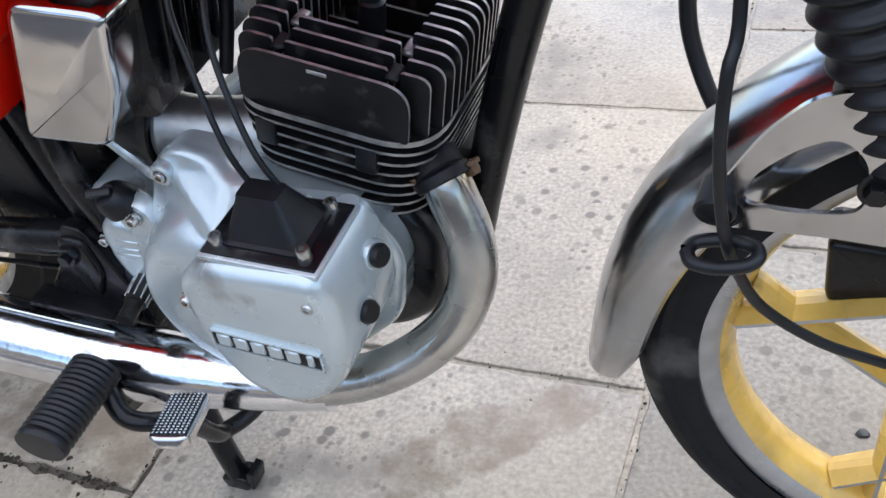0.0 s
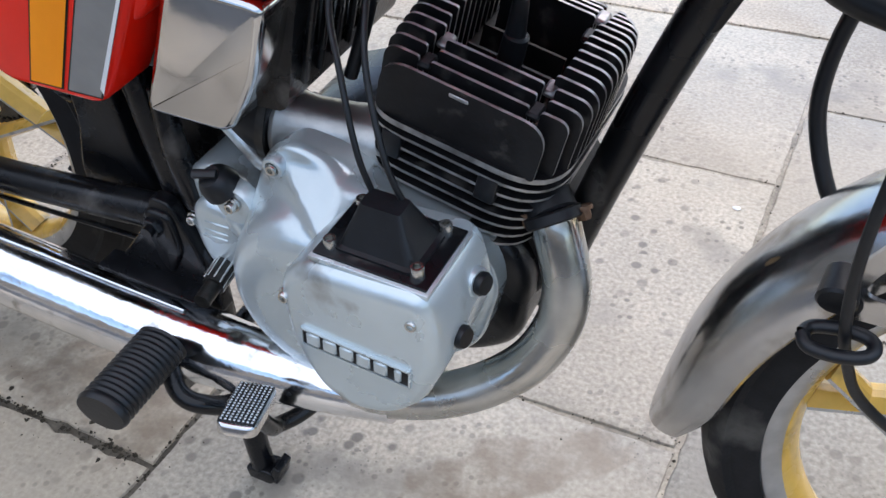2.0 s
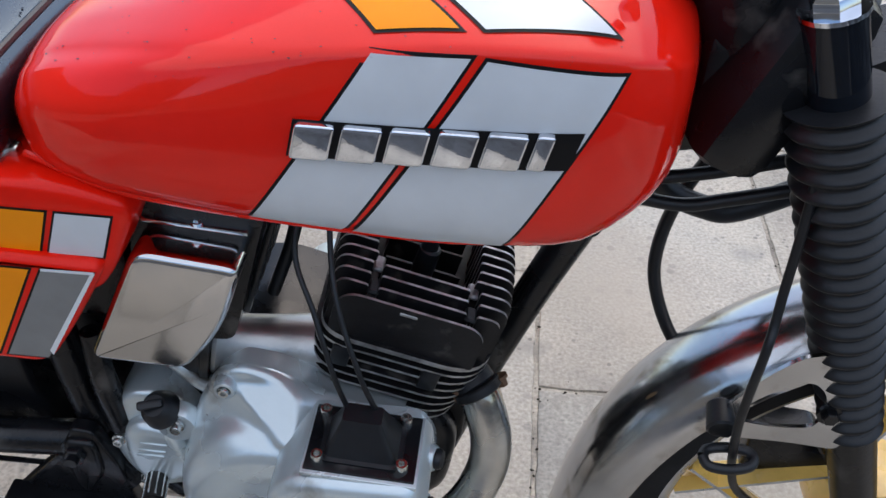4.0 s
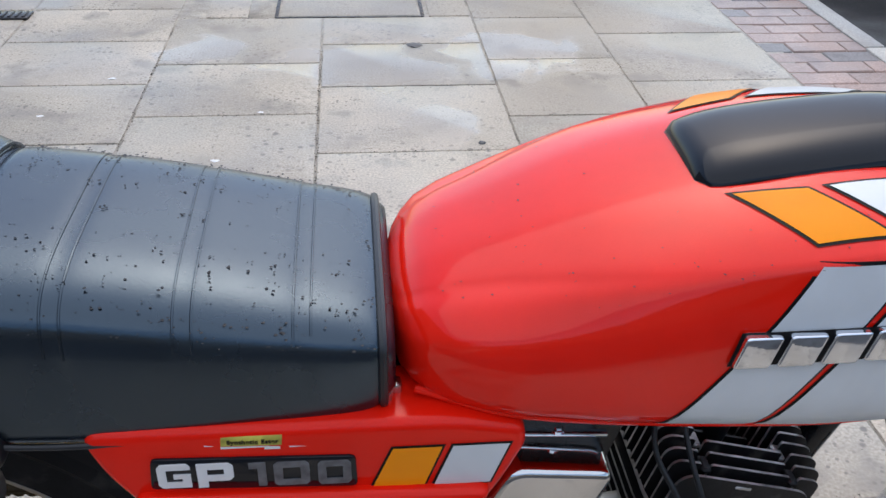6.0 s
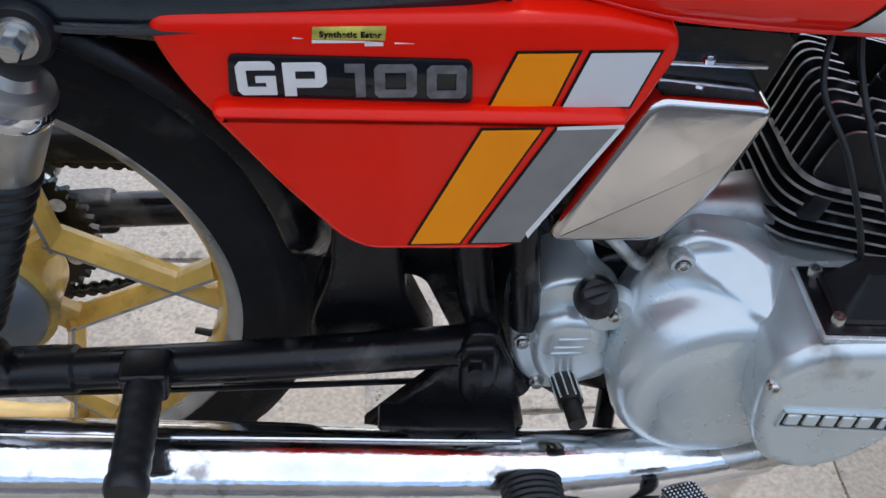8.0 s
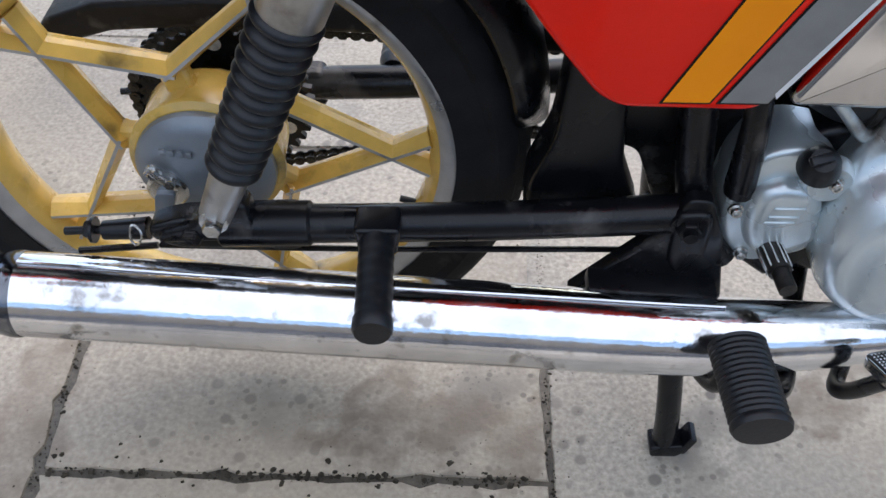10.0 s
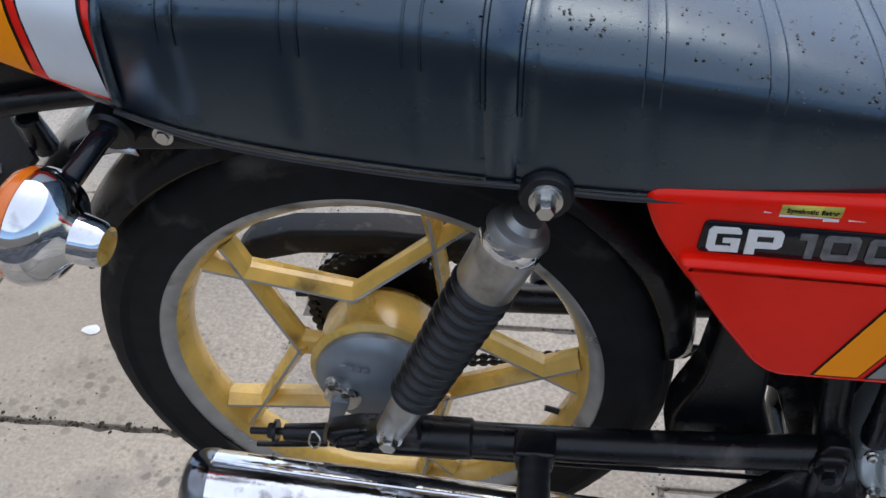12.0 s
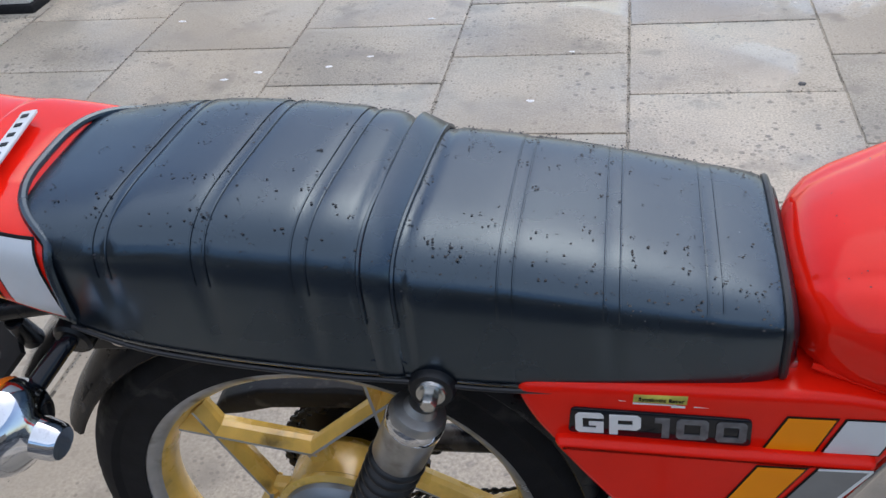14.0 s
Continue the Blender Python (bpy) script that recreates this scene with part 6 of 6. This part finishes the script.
# ---- ground ----
gb = bmesh.new()
bmesh.ops.create_grid(gb, x_segments=2, y_segments=2, size=400, matrix=Matrix.Translation((0, 0, -0.0072)))
tagged(finish("ground", gb, MORTAR), "flat dark ground under the paving", "ground", kind="structure")
SOIL = material("joint_soil", (0.045, 0.038, 0.028), 0.9, spec=0.15, vary=0.5, vscale=60)
pave = new("pavement")
finish("joint_bed", box(-0.3, 2.5, -0.0054, 4.6, 4.0, 0.0020), MORTAR, pave, "sanded joints")
finish("joint_bed", box(-1.0, -0.36, -0.0060, 3.2, 1.72, 0.0020), EARTH, pave, "earthy joints")
finish("joint_bed", box(1.3, -0.36, -0.0056, 1.4, 1.72, 0.0020), MORTAR, pave, "sanded joints")
tagged(pave, "weathered pale stone paving slabs with dark joints", "pavement", kind="structure")
cols = [(-2.55, -1.95), (-1.95, -1.375), (-1.375, -0.795), (-0.795, -0.228), (-0.228, 0.325), (0.325, 0.905), (0.905, 1.355), (1.355, 1.93)]
cuts = {0: [-1.4, -0.8, -0.2, 0.4, 0.95, 1.45, 1.95, 2.5, 3.1, 3.7, 4.3], 1: [-1.3, -0.7, -0.1, 0.45, 1.0, 1.5, 1.99, 2.45, 2.95, 3.5, 4.1],
        2: [-1.4, -0.9, -0.35, 0.25, 0.85, 1.3, 1.72, 2.14, 2.6, 3.1, 3.7, 4.3], 3: [-1.3, -0.75, -0.3, 0.148, 0.72, 1.3, 1.85, 2.30, 2.72, 3.1, 3.7, 4.3],
        4: [-1.3, -0.72, -0.158, 0.42, 0.98, 1.53, 2.035, 2.475, 2.97, 3.5, 4.1], 5: [-1.2, -0.5, 0.118, 0.684, 1.20, 1.755, 2.25, 2.66, 2.97, 3.5, 4.1],
        6: [-1.2, -0.7, -0.15, 0.39, 0.935, 1.47, 1.99, 2.485, 2.95, 3.5, 4.1], 7: [-1.4, -0.9, -0.3, 0.2, 0.7, 1.2, 1.72, 2.26, 2.75, 3.25, 3.8, 4.3]}
cols_near = {3: (-0.795, -0.240), 4: (-0.240, 0.348), 5: (0.348, 0.905)}
rnd = random.Random(7)
for c, (x0, x1) in enumerate(cols):
    for y0, y1 in zip(cuts[c], cuts[c][1:]):
        if y1 < -1.15:
            continue
        y0 = max(y0, -1.22)
        if c in (4, 5) and abs((y0 + y1) / 2 - 3.235) < 0.05:
            continue
        gap = rnd.uniform(0.0018, 0.0028) if y1 < 0.5 and c < 5 else rnd.uniform(0.0009, 0.0022)
        if y1 < 0.5:
            xa, xb = cols_near.get(c, (x0, x1))
        else:
            xa, xb = x0, x1
        bm = bmesh.new()
        cx, cy, sx, sy = (xa + xb) / 2, (y0 + y1) / 2, (xb - xa) / 2 - gap, (y1 - y0) / 2 - gap
        per = []
        for ax_, ay_, bx_, by_ in ((-1, -1, 1, -1), (1, -1, 1, 1), (1, 1, -1, 1), (-1, 1, -1, -1)):
            for k in range(28):
                t = k / 28
                j = rnd.uniform(0.0, 0.0050) ** 1.0 + (rnd.uniform(0.002, 0.007) if rnd.random() < 0.12 else 0.0) if y1 < 0.5 and c in (3, 4) else rnd.uniform(0.0, 0.003)
                px_, py_ = (ax_ + (bx_ - ax_) * t) * sx, (ay_ + (by_ - ay_) * t) * sy
                px_ -= math.copysign(j, px_) if abs(abs(px_) - sx) < 1e-6 else 0
                py_ -= math.copysign(j, py_) if abs(abs(py_) - sy) < 1e-6 else 0
                per.append((px_, py_))
        lays = []
        for z, ins in ((-0.04, 0), (-0.004, 0), (-0.0012, 0.0015), (0.0, 0.005)):
            lays.append([bm.verts.new((x * (1 - ins / sx), y * (1 - ins / sy), z)) for x, y in per])
        for a, b in zip(lays, lays[1:]):
            for k in range(len(per)):
                q = (k + 1) % len(per)
                bm.faces.new((a[k], a[q], b[q], b[k]))
        bm.faces.new(lays[-1])
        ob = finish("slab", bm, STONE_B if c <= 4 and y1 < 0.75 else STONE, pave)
        ob.location = (cx, cy, rnd.uniform(-0.0018, 0.0))
        ob.rotation_euler = (rnd.uniform(-0.0015, 0.0015), rnd.uniform(-0.0015, 0.0015), 0)
# inspection cover set into the paving
cov_ = new("inspection_cover")
tagged(cov_, "recessed paving inspection cover in a dark steel frame", "manhole cover", kind="structure")
for x, y, sx, sy in ((0.43, 2.982, 0.58, 0.014), (0.43, 3.488, 0.58, 0.014), (0.145, 3.235, 0.014, 0.49), (0.715, 3.235, 0.014, 0.49)):
    part("cover_frame", box(x, y, -0.012, sx, sy, 0.022, 0.002), BLACK, cov_)
part("cover_slab", box(0.43, 3.235, -0.011, 0.54, 0.48, 0.02, 0.004), STONE, cov_)
part("cover_surround", box(-0.045, 3.235, -0.011, 0.16, 0.5, 0.02, 0.003), STONE, cov_)
part("cover_surround", box(0.82, 3.235, -0.011, 0.16, 0.5, 0.02, 0.003), STONE, cov_)
drain = new("drain_grate")
tagged(drain, "small dark metal drain grate set in the paving", "drain", kind="structure")
part("grate_frame", box(-0.87, 3.02, 0.001, 0.17, 0.09, 0.012, 0.002), BLACK, drain)
for k in range(6):
    part("grate_bar", box(-0.935 + 0.026 * k, 3.02, 0.008, 0.010, 0.07, 0.006, 0.001), BLACK, drain)
# brick border, kerb and road
border = new("brick_border")
tagged(border, "worn red and grey brick pavers along the kerb", "brick paving", kind="structure")
bb = box(0, 0, -0.02, 0.205, 0.098, 0.04, 0.004, seg=1)
me_b = bpy.data.meshes.new("paver")
bb.to_mesh(me_b)
bb.free()
me_b.materials.append(BRICK)
me_g = me_b.copy()
me_g.materials.clear()
me_g.materials.append(stone("grey_paver", (0.17, 0.16, 0.165), spots=False))
for r in range(30):
    for q in range(3):
        y = 0.6 + 0.104 * r
        if q == 2 and r % 2 == 0:
            continue
        x = 2.0375 + 0.207 * q if r % 2 == 0 else (1.986, 2.1425, 2.298)[q]
        ob = new("paver", me_g if rnd.random() < 0.2 else me_b)
        if r % 2 and q != 1:
            ob.scale = (0.49, 1, 1)
        ob.parent = border
        ob.location = (x, y, rnd.uniform(-0.004, 0.0))
        ob.rotation_euler = (rnd.uniform(-0.01, 0.01), rnd.uniform(-0.01, 0.01), rnd.uniform(-0.02, 0.02))
kerb = new("kerb")
tagged(kerb, "pale stone kerb at the edge of the road", "kerb", kind="structure")
for k in range(8):
    part("kerb_stone", box(2.362, -1.5 + 0.9 * k, -0.07, 0.085, 0.892, 0.15, 0.008), KERB, kerb)
# Added, unseen: dark ground that keeps seat and tank side reflections dark.
yard = box(-0.2, -6.22, -0.0135, 5.2, 9.98, 0.02)
tagged(finish("yard", yard, stone("unseen_ground", (0.05, 0.05, 0.052), spots=False)), "unseen dark ground added to darken side reflections", "yard", kind="structure")
rb = box(42.406, 2, -0.012, 80, 120, 0.02)
tagged(finish("road", rb, ASPHALT), "dark damp asphalt road beyond the kerb", "road", kind="structure")
# moss and grit along the joints and over the slabs beside them
rnd = random.Random(23)
mv, mf = [], []


def clump(x, y, r, h):
    b = len(mv)
    mv.append((x, y, h))
    turn = rnd.uniform(0, 6)
    for k in range(6):
        a = turn + 2 * math.pi * k / 6
        q = r * rnd.uniform(0.6, 1.3)
        mv.append((x + q * math.cos(a), y + q * math.sin(a), -0.001))
    mf.extend((b, b + 1 + k, b + 1 + (k + 1) % 6) for k in range(6))


for c, (x0, x1) in enumerate(cols):
    for y in [v for v in cuts[c] if v > -0.9]:
        near_bike = -1.0 < y < 0.3 and -1.0 < x0 < 0.3
        for _ in range(int((x1 - x0) * (520 if near_bike else 60))):
            x = rnd.uniform(x0, x1)
            off = rnd.gauss(0, 0.0040) if rnd.random() < 0.74 else rnd.gauss(0, 0.030)
            clump(x, y + off, (0.0007 + (0.0042 if near_bike else 0.0026) * rnd.random() ** 3) * (1 if abs(off) < 0.022 else 0.55), 0.0012)
    for _ in range(900 if c < 5 else 160):
        off = rnd.gauss(0, 0.0035) if rnd.random() < 0.7 else rnd.gauss(0, 0.03)
        y = rnd.uniform(-0.48, 0.4) if rnd.random() < 0.5 else rnd.uniform(0.5, 2.6)
        clump((cols_near[c][1] if c in cols_near and y < 0.45 else x1) + off, y, (0.0006 + 0.0024 * rnd.random() ** 3) * (1 if abs(off) < 0.01 else 0.5), 0.0010)
me = bpy.data.meshes.new("moss")
me.from_pydata(mv, [], mf)
me.materials.append(SOIL)
tagged(new("moss", me), "dark moss and grit along the paving joints", "moss", kind="stuff")
# pale bits of litter and droppings on the slabs
rnd = random.Random(11)
spots = [(-0.578, 0.343, 0.016), (-0.85, 1.95, 0.014), (-0.5, 2.05, 0.012), (-0.62, 1.98, 0.012), (-0.3, 1.62, 0.014), (0.05, 1.72, 0.012), (-1.3, 2.4, 0.014), (-0.95, 1.9, 0.014), (0.15, 2.05, 0.010), (-0.35, 2.35, 0.012), (0.86, 0.60, 0.008)]
lv, lf = [], []
for x, y, r in spots:
    b = len(lv)
    lv.append((x, y, 0.0028))
    for k in range(9):
        a = 2 * math.pi * k / 9
        q = r * rnd.uniform(0.6, 1.1)
        lv.append((x + q * 1.2 * math.cos(a), y + q * 0.8 * math.sin(a), 0.0006))
    lf += [(b, b + 1 + k, b + 1 + (k + 1) % 9) for k in range(9)]
me = bpy.data.meshes.new("pale_spots")
me.from_pydata(lv, [], lf)
me.materials.append(WHITE)
tagged(new("pale_spots", me), "small pale droppings scattered over the paving", "droppings", kind="stuff")
for x, y, r in ((0.798, 1.80, 0.012), (0.655, 2.64, 0.03), (1.135, 0.11, 0.007)):
    b = lathe([(0, 0.004), (r * 0.7, 0.003), (r, 0.0)], Matrix.Translation((x, y, 0)), 9)
    for v in b.verts:
        v.co.x += rnd.uniform(-0.2, 0.2) * r
        v.co.y += rnd.uniform(-0.2, 0.2) * r
    tagged(finish("dry_leaf", b, DARKGREY), "small dark scrap lying on the paving", "litter")

# ---- plain walls that close the place behind and beside ----
# Both walls are unseen; height and paleness set for reflections and fill light.
wb = box(0.5, -11.0, 1.5, 28.0, 0.3, 3.2)
tagged(finish("wall_south", wb, WALL), "unseen plain pale wall set for reflections and fill light", "wall", kind="structure")
wb = box(-8.0, -2.0, 2.5, 0.3, 14.0, 5.2)
tagged(finish("wall_west", wb, WALL), "unseen plain pale wall set for reflections and fill light", "wall", kind="structure")
wb = box(-2.20, 2.75, 0.29, 0.4, 0.4, 0.52, 0.01)
pier = finish("gate_pier", wb, RENDER)
part("pier_foot", box(-2.20, 2.75, 0.012, 0.43, 0.43, 0.045, 0.008), ASPHALT, pier)
tagged(pier, "pale rendered pier with a dark foot", "pier", kind="structure")
